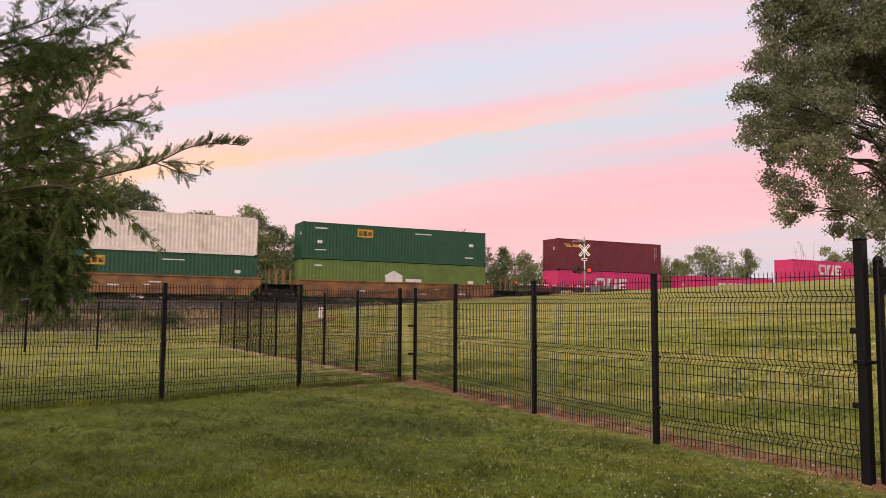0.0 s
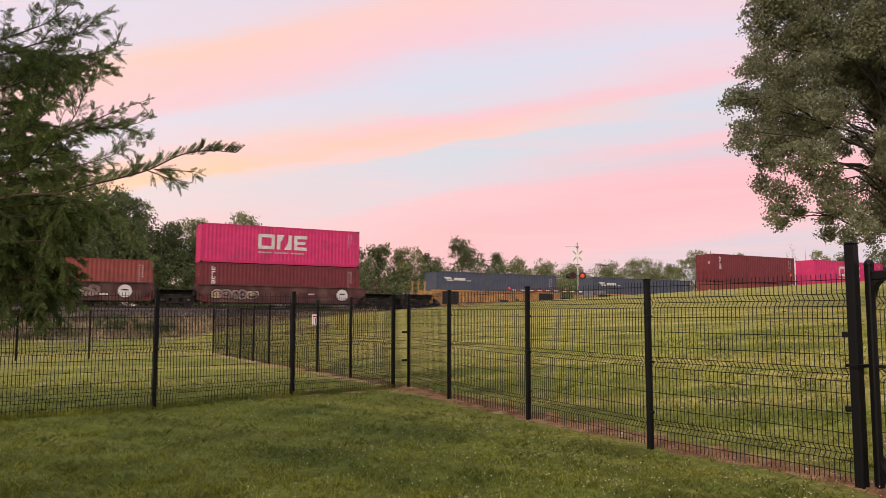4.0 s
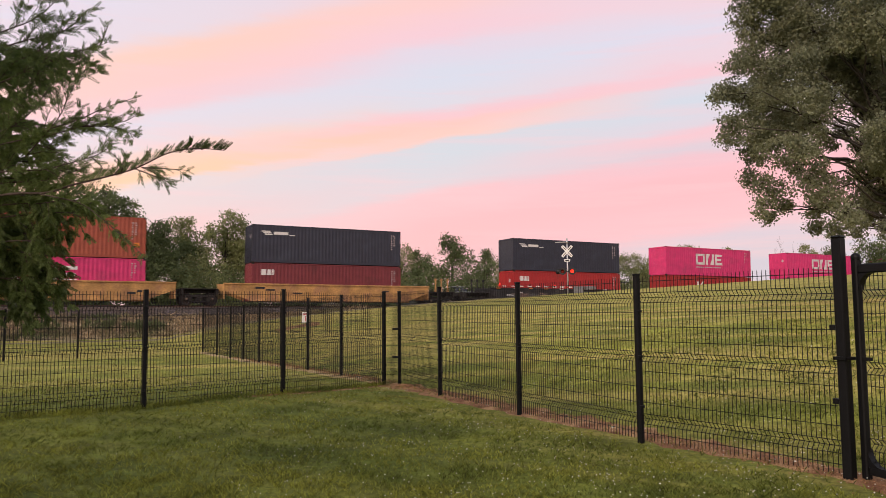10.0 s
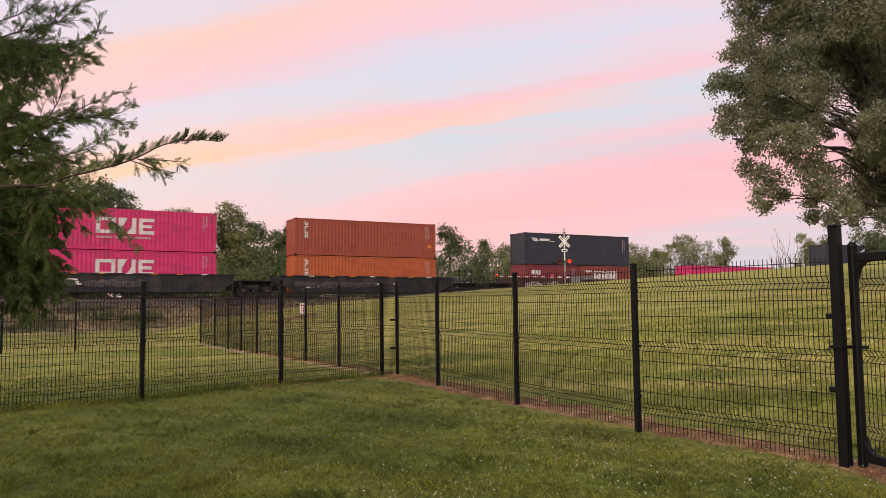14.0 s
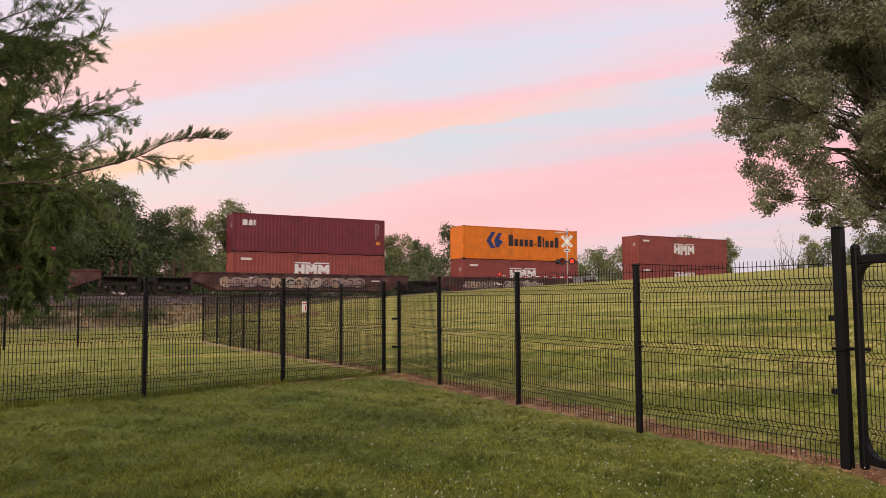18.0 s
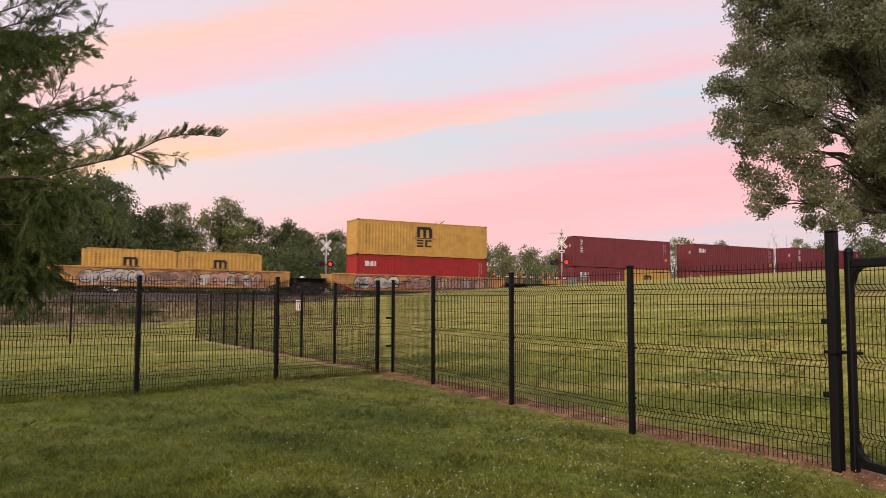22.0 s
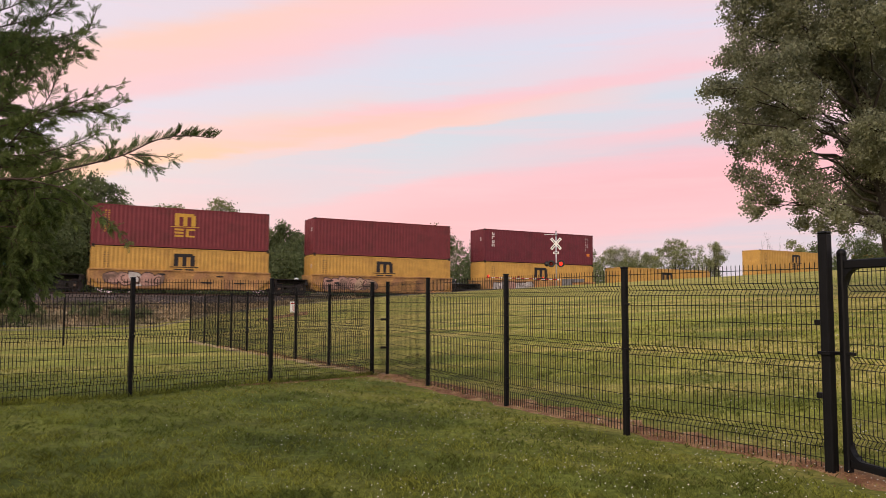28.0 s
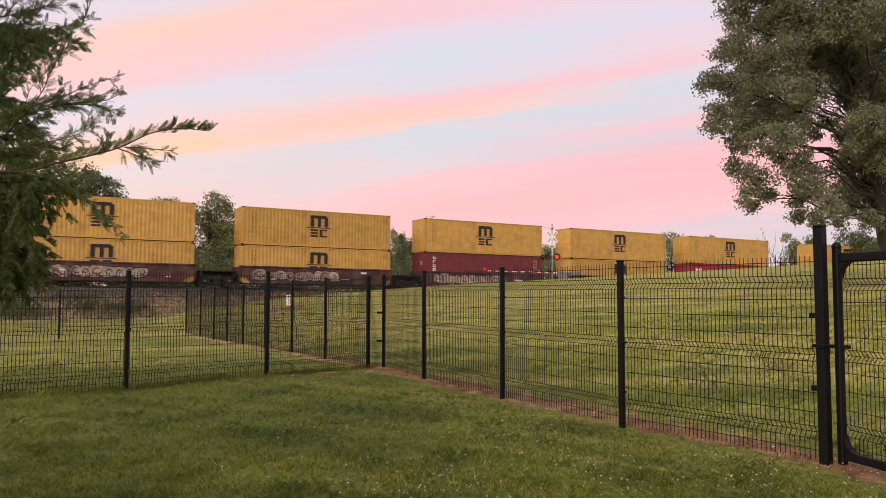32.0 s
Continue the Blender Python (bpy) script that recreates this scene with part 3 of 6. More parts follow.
def split_panel(parent, length=2.45):
    """A near panel with every wire an object: the top wire carries the uprights and cross wires."""
    global UPRIGHT
    if UPRIGHT is None:
        UPRIGHT = (single_wire(length, [(0, 0.004, 1.78), (length, 0.004, 1.78)]), single_wire(length, [(0, -o, z) for o, z in wire_path()], 0.0044), single_wire(length, [(0, 0, 0), (length, 0, 0)]))
    p = part("wire_panel", UPRIGHT[0], None, parent)
    for i in range(50):
        part("wire", UPRIGHT[1], None, p, at=pose(length * i / 49, 0, 0))
    for o, z in CROSS:
        part("cross_wire", UPRIGHT[2], None, p, at=pose(0, 0.004 - o, z))
    return p


def wire_panel_mesh(length, pitch=0.05):
    """Welded mesh panel with three V-folds: uprights every 5 cm, cross wires at and between the folds."""
    v, f = [], []
    path = wire_path()
    n = round(length / pitch)
    for i in range(n + 1):
        x = length * i / n
        add_tube(v, f, [(x, -o, z) for o, z in path], [0.0037] * len(path), 3, False)
    for o, z in [(0, 1.78)] + CROSS:
        add_tube(v, f, [(0, -o + 0.004, z), (length, -o + 0.004, z)], [0.0034] * 2, 3, False)
    return mesh_from("wire_panel", v, f, M_WIRE)


WIRE = wire_panel_mesh(2.45)


def post_mesh(height, half):
    bm = bmesh.new()
    add_box(bm, (-half, -half, -0.25), (half, half, height), 0.006)
    return bm


def fence(name, points, label, posts, outward=1, near=0):
    """A run of fence: posts with caps and clips, one welded panel in each bay. posts: which points get a post."""
    x0, y0 = points[0]
    root = thing(name, pose(x0, y0, gz(x0, y0)), label, "fence", "lawn fences")
    inv = root.matrix_basis.inverted()
    bm = post_mesh(FENCE_H + 0.02, 0.030)
    pm = bpy.data.meshes.new("post")
    bm.to_mesh(pm)
    bm.free()
    pm.materials.append(M_FENCE)
    cm = bpy.data.meshes.new("post_cap")
    bm = box((-0.036, -0.036, 0), (0.036, 0.036, 0.022), 0.008)
    bm.to_mesh(cm)
    bm.free()
    cm.materials.append(M_FENCE)
    km = bpy.data.meshes.new("clip")
    bm = box((-0.01, -0.034, -0.014), (0.016, 0.034, 0.014), 0.004)
    bm.to_mesh(km)
    bm.free()
    km.materials.append(M_FENCE)
    for i, (x, y) in enumerate(points):
        a = points[min(i + 1, len(points) - 1)]
        b = points[max(i - 1, 0)]
        rz = math.degrees(math.atan2(a[1] - b[1], a[0] - b[0]))
        if i in posts:
            post = part("post", pm, None, root, at=inv @ pose(x, y, gz(x, y), 0, 0, rz))
            part("post_cap", cm, None, post, at=pose(0, 0, FENCE_H + 0.02))
            for z in (1.45, 0.95, 0.40):
                part("clip", km, None, post, at=pose(-0.034, 0, z))
    for (xa, ya), (xb, yb) in zip(points, points[1:]):
        za, zb = gz(xa, ya), gz(xb, yb)
        ln = math.hypot(xb - xa, yb - ya)
        if ln < 0.6:
            continue
        ux, uy = (xb - xa) / ln, (yb - ya) / ln
        cols = Matrix(((ux * ln / 2.45, -uy * outward, 0, xa), (uy * ln / 2.45, ux * outward, 0, ya), ((zb - za) / 2.45, 0, 1, za), (0, 0, 0, 1)))
        p = split_panel(root) if (near := near - 1) >= 0 else tagged(part("wire_panel", WIRE, None, root), kind="stuff")
        p.matrix_basis = inv @ cols
    return root


def build_fences():
    fence("fence", [J] + F_LINE, "black welded-wire mesh fence dividing the lawn", range(0, 6), -1, 4)
    fence("fence", [J] + S_LINE, "black welded-wire mesh fence running back towards the railway", range(1, 9), 1)
    fence("fence", [CORNER] + L_LINE, "black welded-wire mesh fence before the railway bank", range(1, 6), -1)
    fence("fence", [GP, R3, R2, R1, G], "black welded-wire mesh fence along the foot of the hill", range(1, 5), 1, 3)
    # gate post and gate
    root = thing("gate_post", pose(*GP, gz(*GP), 0, 0, 29), "thick black square steel gate post", "gate post")
    part("post", post_mesh(2.08, 0.042), M_FENCE, root)
    part("cap", box((-0.047, -0.047, 2.08), (0.047, 0.047, 2.105), 0.012), M_FENCE, root)
    for z in (1.30, 0.66):
        part("bracket", box((-0.03, 0.045, z - 0.025), (0.03, 0.105, z + 0.025), 0.005), M_FENCE, root)
    bm = bmesh.new()
    for lo, hi in (((-0.062, -0.062, 1.02), (0.062, -0.047, 1.05)), ((-0.062, 0.047, 1.02), (0.062, 0.062, 1.05)), ((-0.062, -0.062, 1.02), (-0.047, 0.062, 1.05)), ((0.047, -0.22, 1.02), (0.062, 0.062, 1.05))):
        add_box(bm, lo, hi, 0.003)
    part("latch_band", bm, M_FENCE, root)
    gx, gy = 3.605, 6.42
    gate = thing("gate", pose(gx, gy, gz(gx, gy) + 0.05, 0, 0, math.degrees(math.atan2(-0.968, 0.25))), "black steel-framed wire mesh gate, closed", "gate")
    part("stile", box((-0.032, -0.032, -0.03), (0.032, 0.032, 1.86), 0.01), M_FENCE, gate)
    part("stile", box((2.2, -0.045, -0.03), (2.29, 0.045, 1.86), 0.01), M_FENCE, gate)
    bm = bmesh.new()
    bmesh.ops.create_uvsphere(bm, u_segments=12, v_segments=8, radius=0.042, matrix=Matrix.Translation((0, 0, 1.86)))
    part("stile_cap", bm, M_FENCE, gate)
    part("top_rail", box((0.045, -0.03, 1.72), (2.2, 0.03, 1.80), 0.01), M_FENCE, gate)
    part("bottom_rail", box((0.045, -0.03, 0.02), (2.2, 0.03, 0.09), 0.01), M_FENCE, gate)
    for x, z, sx, sz in ((0.045, 1.72, 1, -1), (0.045, 0.09, 1, 1)):
        v, f = [], []
        k = 8
        arc = [(x + 0.14 * sx * (1 - math.sin(a)), z + 0.14 * sz * (1 - math.cos(a))) for a in [math.pi / 2 * i / k for i in range(k + 1)]]
        poly = [(x, z)] + arc
        for yy in (-0.03, 0.03):
            v += [(px, yy, pz) for px, pz in poly]
        m = len(poly)
        f += [tuple(range(m)), tuple(range(2 * m - 1, m - 1, -1))]
        f += [(i, (i + 1) % m, m + (i + 1) % m, m + i) for i in range(m)]
        part("gusset", mesh_from("gusset", v, f, M_FENCE), None, gate)
    p = split_panel(gate)
    p.matrix_basis = Matrix.Translation((0.05, 0, 0.02)) @ Matrix.Diagonal((2.15 / 2.45, -1, 0.94, 1))
    short = thing("fence_infill", pose(*J, gz(*J)), "narrow black wire mesh infill between two posts", "fence")
    part("wire_panel", wire_panel_mesh(0.30, 0.022), None, short, at=pose(0.0, 0, 0, 0, 0, math.degrees(math.atan2(G[1] - J[1], G[0] - J[0])))).data.name = "wire_panel"
    tagged(short.children[0], kind="stuff")
    for z in (1.12, 0.56):
        part("hinge", box((0.17, -0.05, z - 0.022), (0.29, -0.012, z + 0.022), 0.006), M_FENCE, short)
    # notice on the side fence
    sx, sy = -3.52, 19.25
    sg = thing("notice_sign", pose(sx, sy - 0.03, gz(sx, sy) + 1.2, 0, 0, 14), "small white notice board with red print on the fence", "sign")
    part("board", box((-0.10, -0.012, 0.02), (0.10, 0.0, 0.30), 0.003), M_WHITE, sg)
    part("heading_bar", box((-0.07, -0.017, 0.235), (0.07, -0.0125, 0.265)), M_SIGNRED, sg)
    part("text_bar", box((-0.008, -0.017, 0.06), (0.008, -0.0125, 0.20)), M_SIGNRED, sg)


M_SIGNRED = shade("sign_red", (0.45, 0.03, 0.03), 0.6, vary=0.1)
build_fences()
strip("mulch_strip", [(6.32, 1.66), (3.57, 6.66), (0.06, 12.96), (-0.86, 14.87)], 0.62, 0.012, M_MULCH,
      "strip of red-brown mulch and bare earth under the fence", "mulch", 0.35, 0.3, 4)
strip("earth_strip", [(-0.88, 14.9), (-2.34, 17.2), (-5.85, 23.6), CORNER], 0.42, 0.010, M_EARTH,
      "narrow strip of pale dry earth and straw under the fence", "earth", 0.4, 0.3, 14)
strip("mulch_strip", [(-1.0, 15.0), (-2.85, 13.38), (-3.4, 12.9)], 0.25, 0.008, M_MULCH, "thin bare earth line under the fence", "mulch", 0.5, 0.3, 9)
# ---- train ----
SPEED = 23.1
C40, C53, C20, CW, CH = 12.192, 16.154, 6.058, 2.438, 2.896
PAINT = {}
for key, col, wear in (("pink", (0.62, 0.035, 0.16), (0.50, 0.04, 0.14)), ("maroon", (0.185, 0.032, 0.040), (0.15, 0.03, 0.034)), ("plum", (0.155, 0.024, 0.036), (0.125, 0.022, 0.03)),
                       ("red", (0.36, 0.022, 0.022), (0.28, 0.03, 0.025)), ("brick", (0.25, 0.058, 0.048), (0.20, 0.05, 0.042)), ("rust", (0.32, 0.072, 0.042), (0.28, 0.06, 0.03)),
                       ("dark", (0.031, 0.033, 0.050), (0.036, 0.04, 0.06)), ("slate", (0.07, 0.085, 0.12), (0.085, 0.09, 0.115)), ("yellow", (0.56, 0.33, 0.078), (0.48, 0.275, 0.07)),
                       ("orange", (0.72, 0.19, 0.012), (0.6, 0.17, 0.02)), ("green", (0.022, 0.085, 0.048), (0.03, 0.09, 0.05)), ("olive", (0.13, 0.20, 0.045), (0.11, 0.17, 0.04)),
                       ("cream", (0.82, 0.73, 0.66), (0.70, 0.62, 0.54)), ("teal", (0.12, 0.38, 0.36), (0.12, 0.32, 0.30)), ("amber", (0.46, 0.11, 0.035), (0.40, 0.09, 0.03)), ("mint", (0.42, 0.56, 0.48), (0.37, 0.48, 0.42))):
    PAINT[key] = shade("container_" + key, col, 0.5, vary=0.16, scale=1.6, fine=14, other=wear, blotch=0.3, blotch_scale=0.7, random_tint=0.08, spec=0.35)
WELLS = {}
for key, col, wear in (("wyellow", (0.52, 0.29, 0.10), (0.36, 0.19, 0.09)), ("wmaroon", (0.085, 0.032, 0.03), (0.13, 0.07, 0.055)), ("wblack", (0.022, 0.021, 0.023), (0.05, 0.042, 0.04)), ("wbrown", (0.30, 0.15, 0.06), (0.18, 0.09, 0.05))):
    WELLS[key] = shade("well_" + key[1:], col, 0.65, vary=0.35, scale=1.2, fine=10, other=wear, blotch=0.45, blotch_scale=0.9, random_tint=0.12)
M_GRIME = shade("truck_grime", (0.030, 0.026, 0.024), 0.85, 0.2, vary=0.4, scale=5, fine=40)
M_CAP = shade("bearing_cap", (0.16, 0.11, 0.08), 0.6, 0.3, vary=0.3, scale=8)
M_WHEEL = shade("wheel_steel", (0.06, 0.05, 0.045), 0.5, 0.6, vary=0.3, scale=8)
M_LOGOW = shade("logo_white", (0.72, 0.70, 0.68), 0.55, vary=0.12, scale=3, fine=20)
M_LOGOK = shade("logo_black", (0.02, 0.018, 0.02), 0.55, vary=0.15, scale=3)
M_LOGOY = shade("logo_yellow", (0.62, 0.36, 0.05), 0.55, vary=0.12, scale=3)
M_LOGOP = shade("logo_faded_white", (0.50, 0.42, 0.42), 0.6, vary=0.25, scale=3, fine=20)
M_LOGOG = shade("logo_faded_black", (0.20, 0.13, 0.05), 0.6, vary=0.2, scale=3)
M_LABEL = shade("orange_label", (0.70, 0.22, 0.03), 0.5, vary=0.1, scale=6)
M_LOGOB = shade("logo_blue", (0.015, 0.035, 0.16), 0.55, vary=0.12, scale=3)
M_TAG = [shade("spray_paint_" + k, c, 0.6, vary=0.35, scale=2, other=(0.20, 0.13, 0.10), blotch=0.35, blotch_scale=1.1) for k, c in (("white", (0.55, 0.53, 0.50)), ("blue", (0.16, 0.28, 0.36)), ("red", (0.42, 0.12, 0.08)), ("tan", (0.50, 0.36, 0.25)), ("pink", (0.50, 0.30, 0.24)), ("umber", (0.10, 0.055, 0.04)), ("soot", (0.075, 0.07, 0.07)), ("dun", (0.42, 0.35, 0.28)), ("khaki", (0.38, 0.34, 0.19)), ("gold", (0.50, 0.36, 0.10)), ("mauve", (0.30, 0.21, 0.19)))]
MESHES = {}
MOVERS = []


def cached(key, make):
    if key not in MESHES:
        MESHES[key] = make()
    return MESHES[key]


def done(bm, name, mat):
    me = bpy.data.meshes.new(name)
    bm.to_mesh(me)
    bm.free()
    me.materials.append(mat)
    return me


def corrugated(name, length, z0, z1, pitch, depth, mat):
    """A trapezoid-corrugated sheet in the xz plane, facing -y, ridges at y=0."""
    n = max(2, round(length / pitch))
    p = length / n
    xs = []
    for i in range(n):
        x = i * p
        xs += [(x, 0), (x + p * 0.30, 0), (x + p * 0.5, depth), (x + p * 0.80, depth)]
    xs.append((length, 0))
    v = [(x, y, z) for x, y in xs for z in (z0, z1)]
    f = [(2 * i, 2 * i + 2, 2 * i + 3, 2 * i + 1) for i in range(len(xs) - 1)]
    return mesh_from(name, v, f, mat)


def container_frame(L, H):
    bm = bmesh.new()
    h = CW / 2
    for x in (0.0, L - 0.14):
        for y in (-h, h - 0.14):
            add_box(bm, (x, y, 0.10), (x + 0.14, y + 0.14, H - 0.10))
        add_box(bm, (x + 0.02, -h + 0.14, H - 0.13), (x + 0.12, h - 0.14, H - 0.012))
        add_box(bm, (x + 0.02, -h + 0.14, 0.02), (x + 0.12, h - 0.14, 0.15))
    for y in (-h + 0.003, h - 0.063):
        add_box(bm, (0.14, y, H - 0.075), (L - 0.14, y + 0.06, H - 0.012))
        add_box(bm, (0.14, y, 0.03), (L - 0.14, y + 0.06, 0.19))
    return bm


def add_logo(parent, kind, L, H, y):
    """Painted marks on the near side, as plain shapes a few millimetres proud."""
    def shapes(name, rects, mat, label=""):
        bm = bmesh.new()
        for r in rects:
            if len(r) == 4:
                x0, z0, x1, z1 = r
                add_box(bm, (x0, y - 0.004, z0), (x1, y, z1))
            else:
                vs = [bm.verts.new((px, y - 0.004, pz)) for px, pz in r[0]]
                bm.faces.new(vs)
        part(name, done(bm, name, mat), None, parent, label)

    def code(x, top, rows=7):
        """Two columns of small dashes, as the stencilled codes at the end of a side."""
        return [(x + 0.22 * k, top - 0.16 * i - 0.09, x + 0.22 * k + (0.07 if (i * 3 + k) % 4 else 0.11), top - 0.16 * i) for k in (0, 1) for i in range(rows - 2 * k)]

    def stack(x, top, count, wide=0.26, high=0.27):
        """A mark set down the side: one short block over another, each cut by a notch."""
        out = []
        for i in range(count):
            z = top - i * (high + 0.07)
            out.append([])
            out[-1] += [(x, z - high, x + wide * 0.32, z), (x + wide * 0.30, z - high * (0.3 if i % 2 else 1.0), x + wide, z - high * (0.0 if i % 2 else 0.68))]
            if i % 3 != 1:
                out[-1].append((x + wide * 0.68, z - high, x + wide, z - high * 0.2))
        return out

    c = L / 2
    if kind in ("ring", "ringlow"):
        x, z, h = c - 1.95, H * 0.40, 1.12
        t = 0.24
        r = [(x, z, x + 1.25, z + t), (x, z + h - t, x + 1.25, z + h), (x, z, x + t + 0.02, z + h), (x + 1.25 - t, z, x + 1.25, z + h)]
        r += [(x + 1.42, z, x + 1.68, z + h), (x + 2.30, z, x + 2.56, z + h), ([(x + 1.68, z + h), (x + 2.0, z + h), (x + 1.68, z + h * 0.45)],), ([(x + 2.30, z), (x + 1.98, z), (x + 2.30, z + h * 0.55)],)]
        r += [(x + 2.75, z, x + 3.0, z + h), (x + 3.0, z + h - t, x + 3.75, z + h), (x + 3.0, z + 0.44, x + 3.62, z + 0.66), (x + 3.0, z, x + 3.75, z + t)]
        shapes("logo", r, M_LOGOW, "large white block-shaped shipping mark")
        shapes("slogan_bar", [(x + 0.31 * i, z - 0.32, x + 0.31 * i + (0.27 if i % 4 != 3 else 0.12), z - 0.21) for i in range(12)], M_LOGOP)
        shapes("code_mark", code(L - 0.93, H - 0.30), M_LOGOP)
    elif kind in ("arch", "arch_y"):
        m = M_LOGOK if kind == "arch" else M_LOGOY
        x, z = c - 0.75, H * 0.56
        r = [(x, z, x + 0.30, z + 0.78), (x + 0.58, z, x + 0.86, z + 0.78), (x + 1.14, z, x + 1.44, z + 0.78), (x, z + 0.66, x + 1.30, z + 0.90), (x - 0.28, z - 0.10, x + 1.72, z - 0.04)]
        r += [(x, z - 0.34, x + 0.62, z - 0.20), (x, z - 0.57, x + 0.62, z - 0.43), (x, z - 0.80, x + 0.62, z - 0.66), (x + 0.78, z - 0.32, x + 1.40, z - 0.20), (x + 0.78, z - 0.80, x + 0.98, z - 0.20), (x + 0.78, z - 0.80, x + 1.40, z - 0.68)]
        if L < 7:
            r = [(c + (q[0] - c) * 0.66, 1.35 + (q[1] - 1.35) * 0.66, c + (q[2] - c) * 0.66, 1.35 + (q[3] - 1.35) * 0.66) for q in r]
        shapes("logo", r, m, "dark rounded-arch shipping mark over a thin rule" if kind == "arch" else "yellow rounded-arch shipping mark")
        shapes("code_mark", code(0.75, H - 0.42, 10 if L > 7 else 7), M_LOGOG if kind == "arch" else M_LOGOY)
    elif kind == "peaks":
        # heavy letters whose feet sag towards the middle, under a notched bar
        x, z, t = c - 1.40, H * 0.36, H * 0.36 + 1.0
        feet = lambda u: z + 0.20 * abs(u / 1.40 - 1) ** 1.4
        stem = lambda a, b2, top: ([(x + a, feet(a)), (x + b2, feet(b2)), (x + b2, top), (x + a, top)],)
        r = [stem(0.0, 0.30, t), stem(0.50, 0.80, t), (x + 0.30, z + 0.46, x + 0.50, z + 0.74)]
        for a in (0.86, 1.86):
            r += [stem(a, a + 0.28, t), stem(a + 0.64, a + 0.92, t), ([(x + a + 0.28, t), (x + a + 0.28, t - 0.42), (x + a + 0.46, t - 0.66), (x + a + 0.46, t - 0.22)],), ([(x + a + 0.46, t - 0.22), (x + a + 0.46, t - 0.66), (x + a + 0.64, t - 0.42), (x + a + 0.64, t)],)]
        r += [(x, t + 0.07, x + 1.16, t + 0.17), (x + 1.62, t + 0.07, x + 2.78, t + 0.17), ([(x + 1.16, t + 0.07), (x + 1.39, t - 0.12), (x + 1.39, t - 0.01), (x + 1.16, t + 0.17)],), ([(x + 1.39, t - 0.12), (x + 1.62, t + 0.07), (x + 1.62, t + 0.17), (x + 1.39, t - 0.01)],)]
        shapes("logo", r, M_LOGOW, "white peaked block shipping mark")
        shapes("line_bar", [(0.6, H - 0.62, 1.4, H - 0.45)], M_LOGOW)
    elif kind == "wedge":
        x, z = 2.3, H * 0.34
        r = [([(x, z + 0.65), (x + 0.55, z + 1.45), (x + 0.95, z + 1.45), (x + 0.45, z + 0.72), (x + 0.95, z), (x + 0.5, z)],), ([(x + 0.8, z + 0.72), (x + 1.25, z + 1.4), (x + 1.65, z + 1.4), (x + 1.3, z + 0.85), (x + 1.7, z + 0.62), (x + 1.3, z + 0.1), (x + 0.95, z + 0.1)],)]
        shapes("logo", r, M_LOGOB, "dark blue double-wedge shipping mark")
        bars, bx = [], 4.6
        for w, hh in ((0.5, 1.0), (0.4, 0.62), (0.4, 0.62), (0.4, 0.62), (0.4, 0.62), (0.25, 0.2), (0.42, 1.0), (0.16, 0.9), (0.4, 0.62), (0.4, 0.62), (0.4, 0.95)):
            bars.append((bx, z + (0.45 if hh == 0.2 else 0.28), bx + w, z + (0.55 if hh == 0.2 else 0.28 + hh)))
            bx += w + 0.13
        for bar in bars:
            shapes("name_mark", [bar], M_LOGOK, "dark bar along the side")
    elif kind == "column":
        for block in stack(0.80, H - 0.28, 4 if L > 7 else 3):
            shapes("name_mark", block, M_LOGOW, "white block set down the side")
        shapes("code_mark", code(L - 0.93, H - 0.35, 8), M_LOGOP)
        shapes("label_patch", [(L - 0.75, H - 2.05, L - 0.42, H - 1.78)], M_LABEL)
    elif kind in ("line", "goldline"):
        shapes("logo_mark", [(0.7, H - 0.55, 1.35, H - 0.47), (0.85, H - 0.66, 1.45, H - 0.58), (0.95, H - 0.78, 1.55, H - 0.69), (1.65, H - 0.74, 2.75, H - 0.52), (2.85, H - 0.78, 3.3, H - 0.72)], M_LOGOW if kind == "line" else M_LOGOY, "white bars in the upper corner" if kind == "line" else "yellow bars in the upper corner")
        shapes("code_mark", code(L - 0.83, H - 0.35, 8), M_LOGOP)
    elif kind == "corner":
        shapes("logo_mark", [(L - 2.6, H - 0.75, L - 0.6, H - 0.5), (L - 2.6, H - 1.2, L - 1.8, H - 1.0), (L - 1.2, H - 1.6, L - 0.8, H - 1.4)], M_LOGOW, "white bars near the end of the side")
    elif kind == "patch":
        z = H - 0.92
        shapes("logo_patch", [(0.70, z, 1.06, z + 0.42), ([(1.12, z), (1.46, z), (1.40, z + 0.42), (1.20, z + 0.42)],), (1.52, z, 1.66, z + 0.42)], M_LOGOW, "small white block mark near the corner")
        shapes("code_mark", code(L - 0.83, H - 0.35, 8), M_LOGOP)
        shapes("label_patch", [(L - 0.75, H - 2.05, L - 0.42, H - 1.78)], M_LABEL)
    elif kind == "square":
        shapes("logo_patch", [(c - 3.6, H - 1.0, c - 2.3, H - 0.35)], M_LOGOY, "yellow square mark with dark blocks")
        shapes("logo_block", [(c - 3.52, H - 0.88, c - 3.2, H - 0.47), (c - 3.12, H - 0.88, c - 2.78, H - 0.47), (c - 2.7, H - 0.85, c - 2.4, H - 0.5)], M_LOGOK)
        for piece in ((1.0, H - 0.5, 2.0, H - 0.4), (1.0, 0.7, 1.9, 0.78), (1.2, 1.25, 1.6, 1.5), (L - 2.0, 0.6, L - 1.2, 0.7), (L - 1.6, 1.6, L - 1.2, 1.85), (5.0 + 4.5, H - 0.5, 11.0, H - 0.42),):
            shapes("side_mark", [piece], M_LOGOW)
    elif kind == "house":
